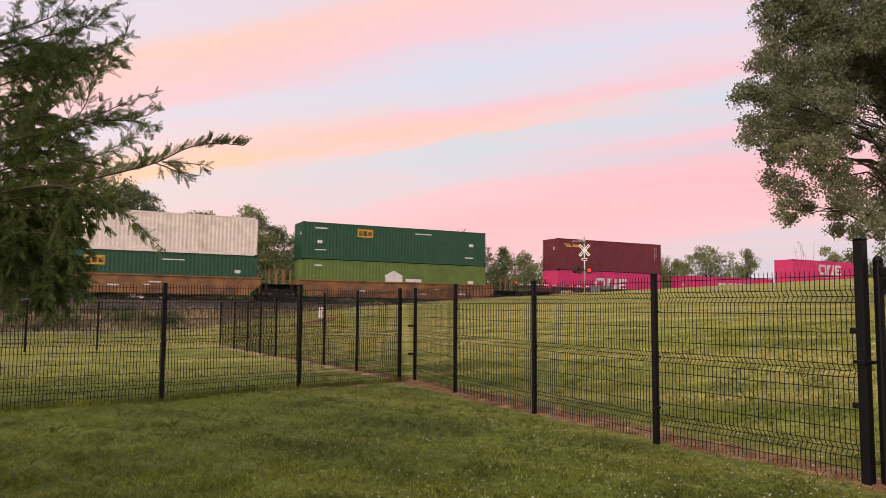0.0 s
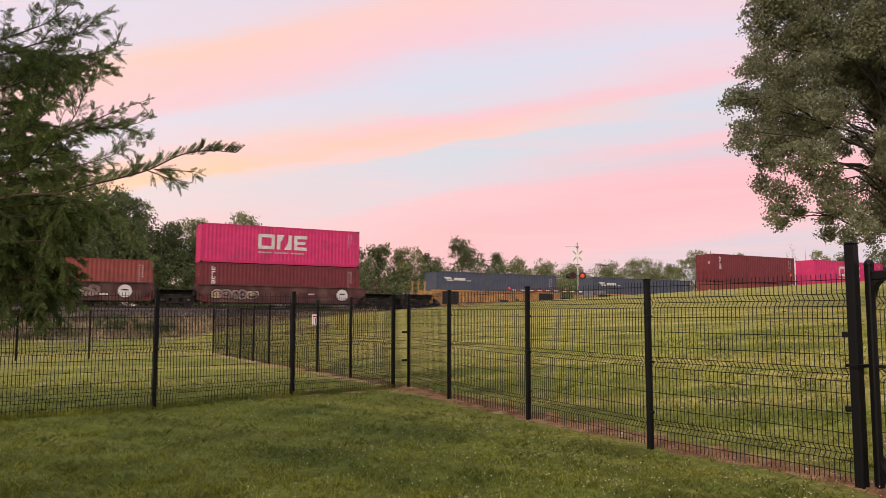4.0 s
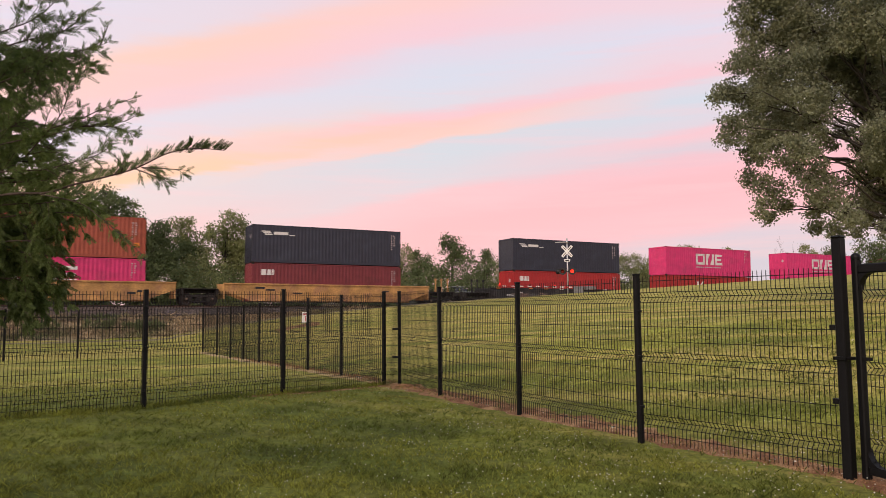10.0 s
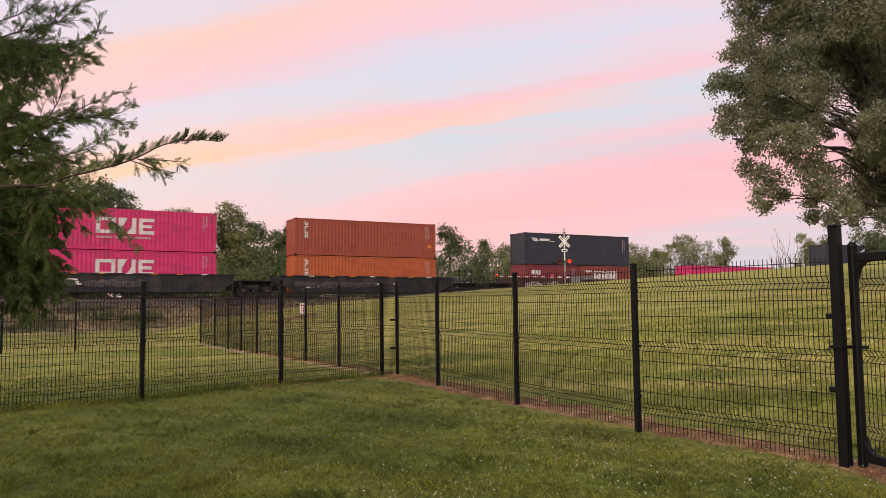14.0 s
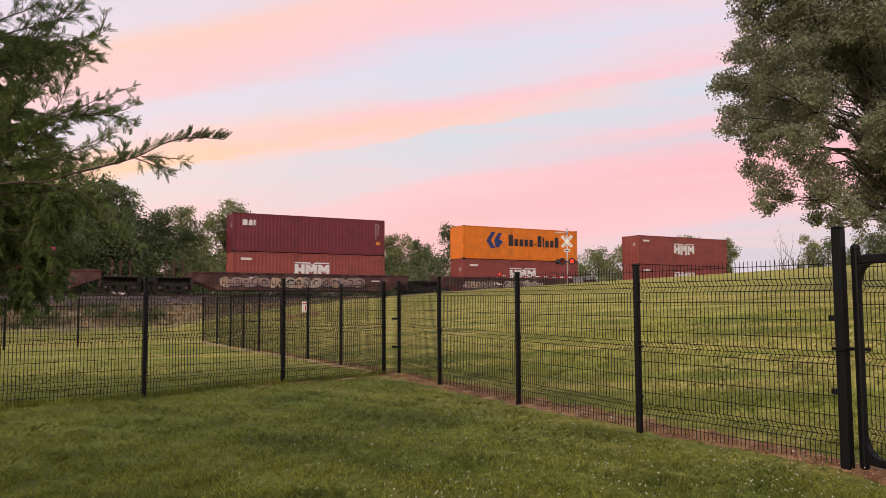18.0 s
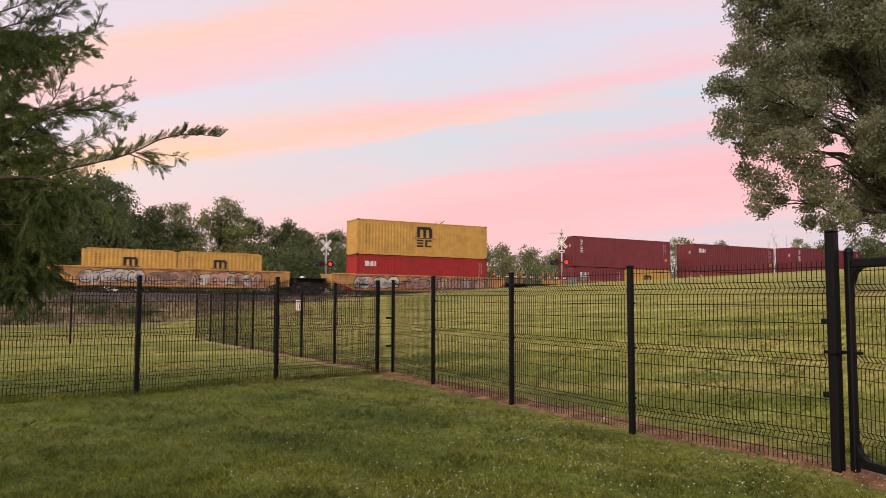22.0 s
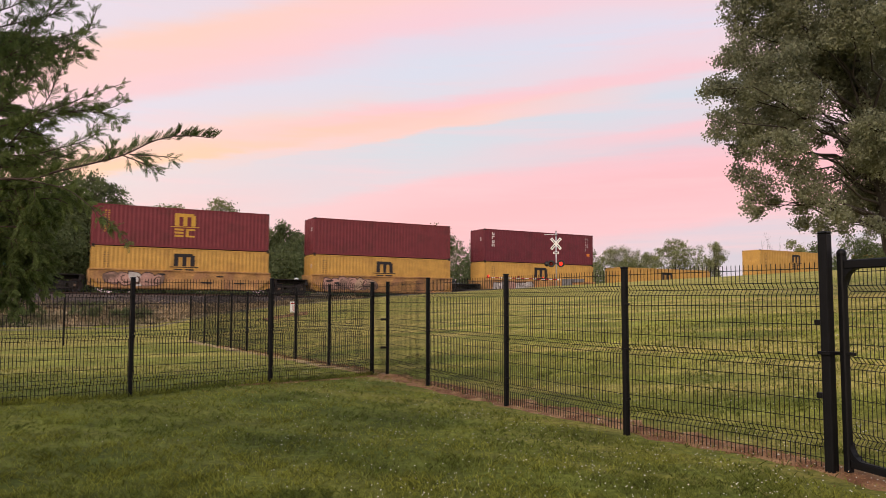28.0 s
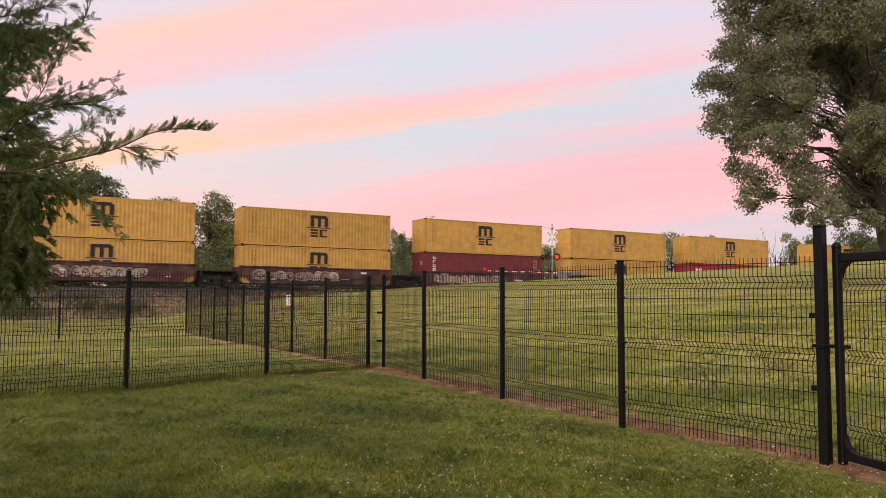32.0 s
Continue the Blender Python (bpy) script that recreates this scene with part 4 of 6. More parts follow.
        shapes("logo", [(c - 1.2, 0.95, c + 0.3, 1.8), ([(c - 1.3, 1.8), (c + 0.4, 1.8), (c - 0.45, 2.25)],), (c + 0.6, 1.35, c + 2.0, 1.6)], M_LOGOW, "white gabled-shed mark")
        for piece in ((1.0, H - 0.5, 1.6, H - 0.4), (L - 1.7, 1.3, L - 1.2, 1.6),):
            shapes("side_mark", [piece], M_LOGOW)
    elif kind == "bird":
        shapes("logo", [([(c - 0.9, 1.75), (c + 0.9, 2.45), (c + 0.5, 1.95), (c + 0.2, 1.75)],), ([(c - 0.9, 1.72), (c + 0.3, 2.1), (c + 0.9, 2.6), (c - 0.2, 2.05)],), (c - 1.6, 1.2, c + 1.7, 1.5), (c - 1.2, 0.95, c + 1.3, 1.08)], M_LOGOW, "white wing-shaped mark over a bar")
        for piece in ((0.8, 0.75, 2.4, 0.95), (L - 1.9, H - 0.55, L - 0.5, H - 0.4), (L - 1.2, H - 1.0, L - 0.6, H - 0.88), (L - 2.3, 0.55, L - 0.7, 0.63),):
            shapes("side_mark", [piece], M_LOGOW)
    elif kind == "kbars":
        x, z = c - 1.9, H * 0.47
        r = [(x, z, x + 0.22, z + 0.95), ([(x + 0.22, z + 0.40), (x + 0.75, z + 0.95), (x + 1.0, z + 0.95), (x + 0.35, z + 0.35), (x + 1.05, z), (x + 0.75, z)],)]
        bx = x + 1.3
        for w in (0.45, 0.2, 0.6, 0.5):
            r.append((bx, z, bx + w, z + 0.55))
            bx += w + 0.17
        shapes("logo", r, M_LOGOW, "white bar-and-block mark")


def container(paint, L=C40, H=CH, logo=None, doors=True, label_extra=""):
    words = {"pink": "bright magenta-pink", "maroon": "dark maroon", "plum": "deep plum-maroon", "red": "red", "brick": "faded brick-red", "amber": "burnt orange", "rust": "rust-orange", "dark": "near-black navy", "slate": "slate grey",
             "yellow": "mustard yellow", "orange": "vivid orange", "green": "dark green", "olive": "olive green", "cream": "dirty cream", "teal": "teal", "mint": "pale mint green"}[paint]
    size = {C40: "forty-foot", C53: "fifty-three-foot", C20: "twenty-foot"}[L]
    mat = PAINT[paint]
    root = thing("shipping_container", Matrix(), f"{words} corrugated {size} steel shipping container{label_extra}", "container", "containers on the train")
    h = CW / 2
    side = cached(("side", L, H, paint), lambda: corrugated("side_panel", L - 0.28, 0.19, H - 0.075, 0.278, 0.022, mat))
    part("side_panel", side, None, root, at=pose(0.14, -h + 0.012, 0))
    part("side_panel", side, None, root, at=pose(L - 0.14, h - 0.012, 0, 0, 0, 180))
    part("frame", cached(("frame", L, H, paint), lambda: done(container_frame(L, H), "frame", mat)), None, root)
    roof = cached(("roof", L, paint), lambda: corrugated("roof_panel", L - 0.24, -h + 0.06, h - 0.06, 0.21, 0.02, mat))
    part("roof_panel", roof, None, root, at=Matrix.Translation((0.12, 0, H - 0.018)) @ Matrix(((1, 0, 0, 0), (0, 0, 1, 0), (0, -1, 0, 0), (0, 0, 0, 1))))
    part("floor_pan", cached(("floor", L, paint), lambda: done(box((0.12, -h + 0.07, 0.05), (L - 0.12, h - 0.07, 0.15)), "floor_pan", mat)), None, root)
    end = cached(("end", H, paint), lambda: corrugated("end_panel", CW - 0.28, 0.15, H - 0.13, 0.24, 0.04, mat))
    x_blank, turn = (0.03, -90) if not doors else (L - 0.03, 90)
    part("end_panel", end, None, root, at=pose(x_blank, (h - 0.14) * (1 if not doors else -1), 0, 0, 0, turn))
    door = cached(("door", H, paint), lambda: door_mesh(H, mat))
    rod = cached(("rod", H, paint), lambda: tube("locking_bar", [(0, 0, 0.06), (0, 0, H - 0.04)], [0.019] * 2, mat, 6))
    grip = cached(("grip", paint), lambda: done(box((-0.012, -0.02, -0.02), (0.012, 0.36, 0.02), 0.004), "bar_handle", mat))
    for k in (0, 1):
        if doors:
            d = part("door", door, None, root, at=pose(0.035, h - 0.14 - k * 1.079, 0, 0, 0, -90))
        else:
            d = part("door", door, None, root, at=pose(L - 0.035, -h + 0.14 + k * 1.079, 0, 0, 0, 90))
        for rx in (0.28, 0.80):
            b = part("locking_bar", rod, None, d, at=pose(rx, -0.035, 0))
        part("bar_handle", grip, None, d, at=pose(0.30, -0.05, 1.15, 0, 0, -90))
        if k == 1:
            part("door_label", cached(("dlabel",), lambda: done(box((0.46, -0.026, 1.85), (0.68, -0.0185, 2.15)), "door_label", M_LOGOP)), None, d)
    cast = cached(("cast",), lambda: done(box((-0.089, -0.081, -0.059), (0.089, 0.081, 0.059), 0.012), "corner_casting", M_GRIME))
    for x in (0.087, L - 0.087):
        for y in (-h + 0.079, h - 0.079):
            for z in (0.059, H - 0.059):
                part("corner_casting", cast, None, root, at=pose(x, y, z))
    if logo:
        add_logo(root, logo, L, H, -h + 0.006)
    return root


def door_mesh(H, mat):
    bm = bmesh.new()
    add_box(bm, (0, 0, 0.15), (1.078, 0.045, H - 0.13))
    for i in range(4):
        z = 0.35 + i * (H - 0.75) / 3.4
        add_box(bm, (0.06, -0.018, z), (1.02, 0, z + 0.42), 0.012)
    for z in (0.3, 0.9, 1.6, 2.3):
        add_box(bm, (-0.02, -0.02, z), (0.09, 0.0, z + 0.09))
    return done(bm, "door", mat)


def well_mesh(L, name, mat, ta=0.9, tb=0.9):
    """One side of a well: a deep sill with top chord, bottom chord, ribs, tapering at the ends."""
    bm = bmesh.new()
    v = [(0, 1.1), (0.0, 1.66), (L, 1.66), (L, 1.1), (L - tb, 0.40), (ta, 0.40)]
    front = [bm.verts.new((x, 0, z)) for x, z in v]
    back = [bm.verts.new((x, 0.05, z)) for x, z in v]
    bm.faces.new(front)
    bm.faces.new(back[::-1])
    for i in range(len(v)):
        j = (i + 1) % len(v)
        bm.faces.new((front[j], front[i], back[i], back[j]))
    add_box(bm, (-0.05, -0.07, 1.58), (L + 0.05, 0.12, 1.68), 0.01)
    add_box(bm, (ta - 0.1, -0.05, 0.36), (L - tb + 0.1, 0.14, 0.48), 0.01)
    n = int(L / 1.55)
    for i in range(1, n):
        x = L * i / n
        add_box(bm, (x - 0.05, -0.035, max(0.48, 1.1 - 0.7 * min(x / ta, (L - x) / tb))), (x + 0.05, 0.0, 1.58))
    bmesh.ops.recalc_face_normals(bm, faces=bm.faces)
    return done(bm, name, mat)


def platform_mesh(mat):
    bm = bmesh.new()
    add_box(bm, (-1.5, -0.45, 0.92), (1.5, 0.45, 1.22), 0.03)
    add_box(bm, (-1.3, -1.35, 1.18), (1.3, 1.35, 1.24), 0.01)
    for x in (-1.2, 1.2):
        add_box(bm, (x - 0.08, -1.3, 0.8), (x + 0.08, 1.3, 1.2))
    return done(bm, "end_platform", mat)


def side_frame_mesh():
    """Cast truck side frame: arched beam with spring window and journal boxes."""
    bm = bmesh.new()
    add_box(bm, (-1.05, -0.09, 0.60), (1.05, 0.09, 0.76), 0.03)
    add_box(bm, (-0.55, -0.09, 0.22), (0.55, 0.09, 0.34), 0.03)
    for s in (-1, 1):
        add_box(bm, (s * 0.62 - 0.09, -0.085, 0.28), (s * 0.62 + 0.09, 0.085, 0.66), 0.02)
        add_box(bm, (s * 0.89 - 0.15, -0.11, 0.34), (s * 0.89 + 0.15, 0.11, 0.62), 0.03)
    for x in (-0.2, 0.0, 0.2):
        add_box(bm, (x - 0.07, -0.07, 0.34), (x + 0.07, 0.07, 0.60), 0.02)
    return done(bm, "side_frame", M_GRIME)


def wheel_mesh():
    v, f = [], []
    prof = [(0.46, -0.07), (0.46, 0.03), (0.485, 0.04), (0.485, 0.07), (0.40, 0.07), (0.36, 0.02), (0.12, 0.03), (0.10, 0.09), (0.0, 0.09)]
    back = [(0.46, -0.07), (0.40, -0.07), (0.36, -0.02), (0.12, -0.03), (0.10, -0.09), (0.0, -0.09)]
    k = 14
    for line in (prof, back):
        b = len(v)
        for r, y in line:
            for i in range(k):
                a = 2 * math.pi * i / k
                v.append((r * math.cos(a), y, r * math.sin(a)))
        for j in range(len(line) - 1):
            for i in range(k):
                i2 = (i + 1) % k
                f.append((b + j * k + i, b + j * k + i2, b + (j + 1) * k + i2, b + (j + 1) * k + i))
    return mesh_from("wheel", v, f, M_WHEEL)


def truck(parent, x):
    t = part("truck", cached(("bolster",), lambda: done(box((-0.22, -1.1, 0.50), (0.22, 1.1, 0.80), 0.03), "truck", M_GRIME)), None, parent, "grimy cast-steel wheel truck", pose(x, 0, 0))
    sf, wh = cached(("sf",), side_frame_mesh), cached(("wheel",), wheel_mesh)
    ax = cached(("axle",), lambda: tube("axle", [(0, -1.0, 0), (0, 1.0, 0)], [0.08] * 2, M_GRIME, 8))
    for y in (-1.02, 1.02):
        part("side_frame", sf, None, t, at=pose(0, y, 0))
    cap = cached(("cap",), lambda: tube("bearing_cap", [(0, -0.02, 0), (0, 0.02, 0)], [0.10, 0.10], M_CAP, 10))
    for wx in (-0.89, 0.89):
        for y in (-1.15, 1.15):
            part("bearing_cap", cap, None, t, at=pose(wx, y, 0.47))
        part("axle", ax, None, t, at=pose(wx, 0, 0.46))
        for y, r in ((-0.78, 0), (0.78, 180)):
            part("wheel", wh, None, t, at=pose(wx, y, 0.46, 0, 0, r))
    return t


def sprayed_word(root, rng, style, x, ln, fresh):
    """A sprayed piece: overlapping bulging letter shapes with a dark rim, two fills and inner strokes."""
    z0, z1 = (0.48, 1.50) if style == "wyellow" else (0.56, rng.uniform(1.34, 1.48)) if style != "wblack" else (0.7, 1.25)
    if style == "wyellow":
        fills, rim = rng.choice(((0, 4), (3, 0), (4, 3), (4, 0), (0, 9))), M_TAG[rng.choice((5, 5, 2))]
    elif style == "wblack":
        fills, rim = (6, 6), WELLS["wblack"]
    else:
        fills, rim = rng.choice(((7, 3), (3, 10), (7, 10), (10, 3))), WELLS["wblack"]
    if fresh:
        fills, z0, z1 = (0, 0), 0.50, 1.50

    def ribbon(v, f, line, wide, y):
        b = len(v)
        for i, (px, pz) in enumerate(line):
            qx, qz = line[min(i + 1, len(line) - 1)]
            rx, rz = line[max(i - 1, 0)]
            d = math.hypot(qx - rx, qz - rz) or 1.0
            nx, nz = -(qz - rz) / d * wide, (qx - rx) / d * wide
            v.extend([(px - nx, y, min(1.56, max(0.44, pz - nz))), (px + nx, y, min(1.56, max(0.44, pz + nz)))])
        f.extend((b + 2 * i, b + 2 * i + 2, b + 2 * i + 3, b + 2 * i + 1) for i in range(len(line) - 1))

    def blob(v, f, cx, cz, w, h, skew, power, y):
        b, n = len(v), 18
        for i in range(n):
            a = 2 * math.pi * i / n
            c, sn = math.cos(a), math.sin(a)
            px = math.copysign(abs(c) ** power, c) * w
            pz = math.copysign(abs(sn) ** power, sn) * h * (1 + 0.10 * math.cos(3 * a + skew * 20))
            v.append((cx + px + skew * pz, y, min(1.56, max(0.44, cz + pz))))
        f.append(tuple(range(b, b + n)))

    px, zc, k = x, (z0 + z1) / 2, 0
    while px < x + ln - 0.4:
        w = rng.uniform(0.26, 0.52)
        h = (z1 - z0) / 2 * rng.uniform(0.72, 1.0)
        cz, skew, power = zc + rng.uniform(-0.07, 0.07), rng.uniform(-0.35, 0.35), rng.uniform(0.5, 0.95)
        sheets = {"letter": ([], []), "letter_rim": ([], []), "letter_line": ([], [])}
        blob(*sheets["letter_rim"], px + w, cz, w + 0.07, h + 0.07, skew, power, -1.400)
        blob(*sheets["letter"], px + w, cz, w, h, skew, power, -1.4035 - 0.0004 * (k % 5))
        paint = M_TAG[fills[0] if rng.random() < 0.62 else fills[1]]
        for _ in range(rng.choice((1, 2, 2, 3))):
            a0, turn, r = rng.uniform(0, 6.28), rng.uniform(1.2, 4.2), rng.uniform(0.25, 0.75)
            line = [(px + w + w * r * math.cos(a0 + turn * t / 8) + skew * h * r * math.sin(a0 + turn * t / 8), cz + h * r * math.sin(a0 + turn * t / 8)) for t in range(9)]
            ribbon(*sheets["letter_line"], line, rng.uniform(0.02, 0.045), -1.4065)
        letter = part("graffiti_letter", mesh_from("graffiti_letter", *sheets["letter"], paint), None, root, "sprayed bulging letter shape")
        part("letter_rim", mesh_from("letter_rim", *sheets["letter_rim"], rim), None, letter, "dark sprayed outline")
        part("letter_line", mesh_from("letter_line", *sheets["letter_line"], rim), None, letter)
        px += w * rng.uniform(1.45, 1.9)
        k += 1


def well_car(style, x0, x1, left_end, right_end, seed, tags=0, emblem=False, dark_ends=False, fresh=False, ta=0.9, tb=0.9, panel=False):
    """One well unit from x0 to x1 (its well), with trucks at left_end / right_end or None where the neighbour carries it."""
    rng = random.Random(seed)
    mat = WELLS[style]
    words = {"wyellow": "weathered yellow", "wmaroon": "dark maroon", "wblack": "grimy black", "wbrown": "rusty brown-orange"}[style]
    root = thing("well_car", Matrix(), f"{words} steel well car carrying stacked containers", "well car", "well cars of the train")
    L = round(x1 - x0, 1)
    part("side_sill", cached(("well", L, style, ta, tb), lambda: well_mesh(L, "side_sill", mat, ta, tb)), None, root, at=pose(x0, -1.36, 0))
    part("side_sill", cached(("well", L, style, tb, ta), lambda: well_mesh(L, "side_sill", mat, tb, ta)), None, root, at=pose(x1, 1.36, 0, 0, 0, 180))
    fl = cached(("wfloor", L, style, ta, tb), lambda: done(box((max(0.4, ta - 0.2), -1.3, 0.30), (L - max(0.4, tb - 0.2), 1.3, 0.352)), "well_floor", mat))
    part("well_floor", fl, None, root, at=pose(x0, 0, 0))
    bh = cached(("bulk", style), lambda: done(box((-0.05, -1.3, 0.5), (0.05, 1.3, 1.60), 0.01), "bulkhead", mat))
    for x in (x0 + 0.02, x1 - 0.02):
        part("bulkhead", bh, None, root, at=pose(x, 0, 0))
    pf = cached(("plat",), lambda: platform_mesh(M_GRIME))
    stub = cached(("stub", style), lambda: done(box((-0.5, -0.4, 0.92), (0.5, 0.4, 1.2), 0.02), "draft_beam", mat))
    ladder = cached(("ladder", style), lambda: ladder_mesh(mat))
    coupler = cached(("coupler",), lambda: done(box((-0.75, -0.13, 0.72), (0.75, 0.13, 0.98), 0.05), "coupler", M_GRIME))
    for end, xe, sgn in ((left_end, x0, -1), (right_end, x1, 1)):
        if end is None:
            continue
        xt, kind = end
        part("end_platform", pf, None, root, at=pose(xt, 0, 0))
        truck(root, xt)
        if kind == "coupled":
            part("coupler", coupler, None, root, at=pose(xt + sgn * 1.75, 0, 0))
        for dx in (-0.55, 0.0, 0.6) if kind == "coupled" else ():
            part("guard_post", ladder, None, root, at=pose(xt + dx, -1.25, 1.2))
        # bridge from the platform to the well wall
        part("draft_beam", stub, None, root, at=pose((xt + xe) / 2, 0, 0))
    if style == "wblack":
        bar = [cached(("reflector", k), lambda: done(box((0, -0.012, 1.60), (0.42, 0, 1.665)), "reflector", M_LOGOW if k else M_LABEL)) for k in (0, 1)]
        for k in range(int(L / 1.7)):
            part("reflector", bar[k % 3 == 1], None, root, at=pose(x0 + 0.6 + 1.7 * k, -1.432, 0))
    if dark_ends:
        for x in (x0 + 0.9, x1 - 2.4):
            part("end_patch", cached(("patch",), lambda: done(box((0, -0.01, 0.5), (1.5, 0, 1.56)), "end_patch", M_BLACK)), None, root, at=pose(x, -1.402, 0))
    if emblem:
        v = [(0.45 * math.cos(a), 0, 0.45 * math.sin(a)) for a in [2 * math.pi * i / 24 for i in range(24)]]
        em = cached(("emblem",), lambda: mesh_from("round_emblem", v, [tuple(range(24))], M_LOGOW))
        part("round_emblem", em, None, root, "round white painted emblem", pose(x1 - 1.9, -1.402, 1.04))
        part("emblem_bar", cached(("embar",), lambda: done(box((-0.22, -0.003, -0.05), (0.22, 0, 0.05)), "emblem_bar", M_LOGOK)), None, root, at=pose(x1 - 1.9, -1.405, 1.12))
    x = x0 + max(0.9, ta)
    if panel:
        # a length painted over in flat pale coats
        for name, x_a, x_b, z_a, z_b, paint in (("painted_panel", 7.6, 10.6, 0.50, 1.57, M_TAG[8]), ("painted_panel", 10.7, 14.6, 0.56, 1.55, M_TAG[7])):
            part(name, done(box((x0 + x_a, -1.402, z_a), (x0 + x_b, -1.398, z_b)), name, paint), None, root, "pale coat of paint rolled over the steel")
    for k in range(tags):
        ln = rng.uniform(3.0, 4.6)
        if x + ln > x1 - max(0.9, tb):
            break
        sprayed_word(root, rng, style, x, ln, fresh)
        x += ln + rng.uniform(0.0, 0.4)
    small = [(rng.uniform(x0 + 1, x1 - 2), rng.uniform(0.7, 1.3)) for _ in range(4)]
    bm = bmesh.new()
    for x, z in small:
        add_box(bm, (x, -1.404, z), (x + rng.uniform(0.3, 0.9), -1.398, z + rng.uniform(0.06, 0.16)))
    part("stencil_mark", done(bm, "stencil_mark", M_LOGOW if style != "wyellow" else M_LOGOK), None, root)
    return root


def ladder_mesh(mat):
    bm = bmesh.new()
    add_box(bm, (-0.05, -0.03, 0), (0.05, 0.03, 1.15), 0.01)
    add_box(bm, (-0.09, -0.05, 0.95), (0.09, 0.05, 1.15), 0.01)
    add_box(bm, (-0.08, -0.05, 0.0), (0.08, 0.05, 0.15), 0.01)
    return done(bm, "guard_post", mat)


# consist in train order: position at the start, style of the well, lower load, upper load, car number
T1, T2 = ("yellow", "arch"), ("yellow", "arch")
CONSIST = [
    (-24.5, "wbrown", [("cream", None)], ("cream", None), 0), (-4.5, "wbrown", [("green", "square")], ("cream", None), 1), (15.1, "wbrown", [("olive", "house")], ("green", "square"), 2),
    (38.8, "wmaroon", [("pink", "ring")], ("plum", "goldline"), 3), (54.4, "wmaroon", [("pink", "ring")], None, 3), (69.7, "wmaroon", [("maroon", None)], ("pink", "ring"), 3),
    (85.1, "wmaroon", [("brick", "column")], None, 3), (100.5, "wmaroon", [("maroon", "column")], ("pink", "ring"), 3),
    (119.6, "wyellow", [("slate", "line")], None, 4), (135.9, "wyellow", [("slate", "line")], None, 4), (151.45, "wyellow", [("brick", None)], ("maroon", "column"), 4),
    (166.95, "wyellow", [("maroon", "column")], ("pink", "ring"), 4), (182.7, "wyellow", [("maroon", "column")], ("maroon", "column"), 4),
    (204.4, "wyellow", [("slate", "corner")], ("maroon", "patch"), 5), (223.95, "wyellow", [("pink", "ring")], ("rust", "column"), 5), (243.6, "wyellow", [("maroon", "patch")], ("dark", "line"), 5),
    (266.8, "wblack", [("red", "patch")], ("dark", "line"), 6), (285.0, "wblack", [("red", "kbars")], ("pink", "ring"), 6), (303.1, "wblack", [("dark", "line")], ("pink", "ring"), 6),
    (321.4, "wblack", [("pink", "ring")], ("pink", "ring"), 6), (339.5, "wblack", [("amber", "column")], ("rust", "column"), 6),
    (360.75, "wmaroon", [("maroon", "patch"), ("brick", "peaks")], ("dark", "line"), 7), (381.4, "wmaroon", [("pink", "ring")], None, 8), (403.05, "wmaroon", [("pink", "ring")], ("dark", "bird"), 9),
    (427.0, "wmaroon", [("brick", "peaks")], ("plum", "patch"), 10), (446.55, "wmaroon", [("brick", "peaks")], ("orange", "wedge"), 10), (466.25, "wmaroon", [("brick", "peaks")], ("brick", "peaks"), 10),
    (490.0, "wyellow", [("brick", "column")], None, 11), (509.8, "wyellow", [("yellow", "arch"), ("yellow", "arch")], None, 11), (529.65, "wyellow", [("red", "patch")], ("yellow", "arch"), 11),
    (551.4, "wyellow", [("maroon", "patch"), ("yellow", "arch")], ("maroon", "column"), 12), (566.95, "wyellow", [("brick", "column"), ("maroon", "column")], ("maroon", "patch"), 12), (582.55, "wyellow", [("yellow", "arch")], ("plum", "column"), 12),
    (598.1, "wyellow", [("mint", None)], ("yellow", "arch"), 12), (613.5, "wyellow", [("yellow", "arch"), ("maroon", None)], ("yellow", "arch"), 12),
    (633.5, "wyellow", [("yellow", "arch"), ("teal", None)], ("yellow", "arch"), 13), (649.35, "wyellow", [("yellow", "arch")], ("maroon", "arch_y"), 13), (665.1, "wyellow", [("yellow", "arch")], ("maroon", None), 13),
    (680.75, "wyellow", [("yellow", "arch")], ("plum", "column"), 13), (696.5, "wyellow", [("yellow", "arch")], None, 13),
    (716.6, "wmaroon", [("brick", "patch"), ("brick", "patch")], ("yellow", "arch"), 14),
    (736.6, "wmaroon", [("yellow", "arch")], ("yellow", "arch"), 15), (752.2, "wmaroon", [("yellow", "arch")], ("yellow", "arch"), 15), (767.6, "wmaroon", [("maroon", "column")], ("yellow", "arch"), 15),
    (783.2, "wmaroon", [("yellow", "arch")], ("yellow", "arch"), 15), (798.9, "wmaroon", [("red", "patch")], ("yellow", "arch"), 15),
    (819.4, "wmaroon", [("yellow", "arch")], ("yellow", "arch"), 16), (839.0, "wmaroon", [("yellow", "arch")], ("yellow", "arch"), 16)]
TAGGED_CARS = {3: 1, 7: 1, 8: 1, 10: 5, 11: 4, 12: 4, 13: 1, 14: 2, 15: 2, 16: 1, 6: 2}


DOORS = {0, 2, 3, 8, 10, 12, 13, 15, 18, 19, 22, 24, 26, 30, 31, 32, 37, 38, 39, 42, 43, 45}


LOW20 = 2.60  # the short boxes are a foot lower
LOW40, STANDARD = 2.591, {5}  # forty-foot boxes of standard height


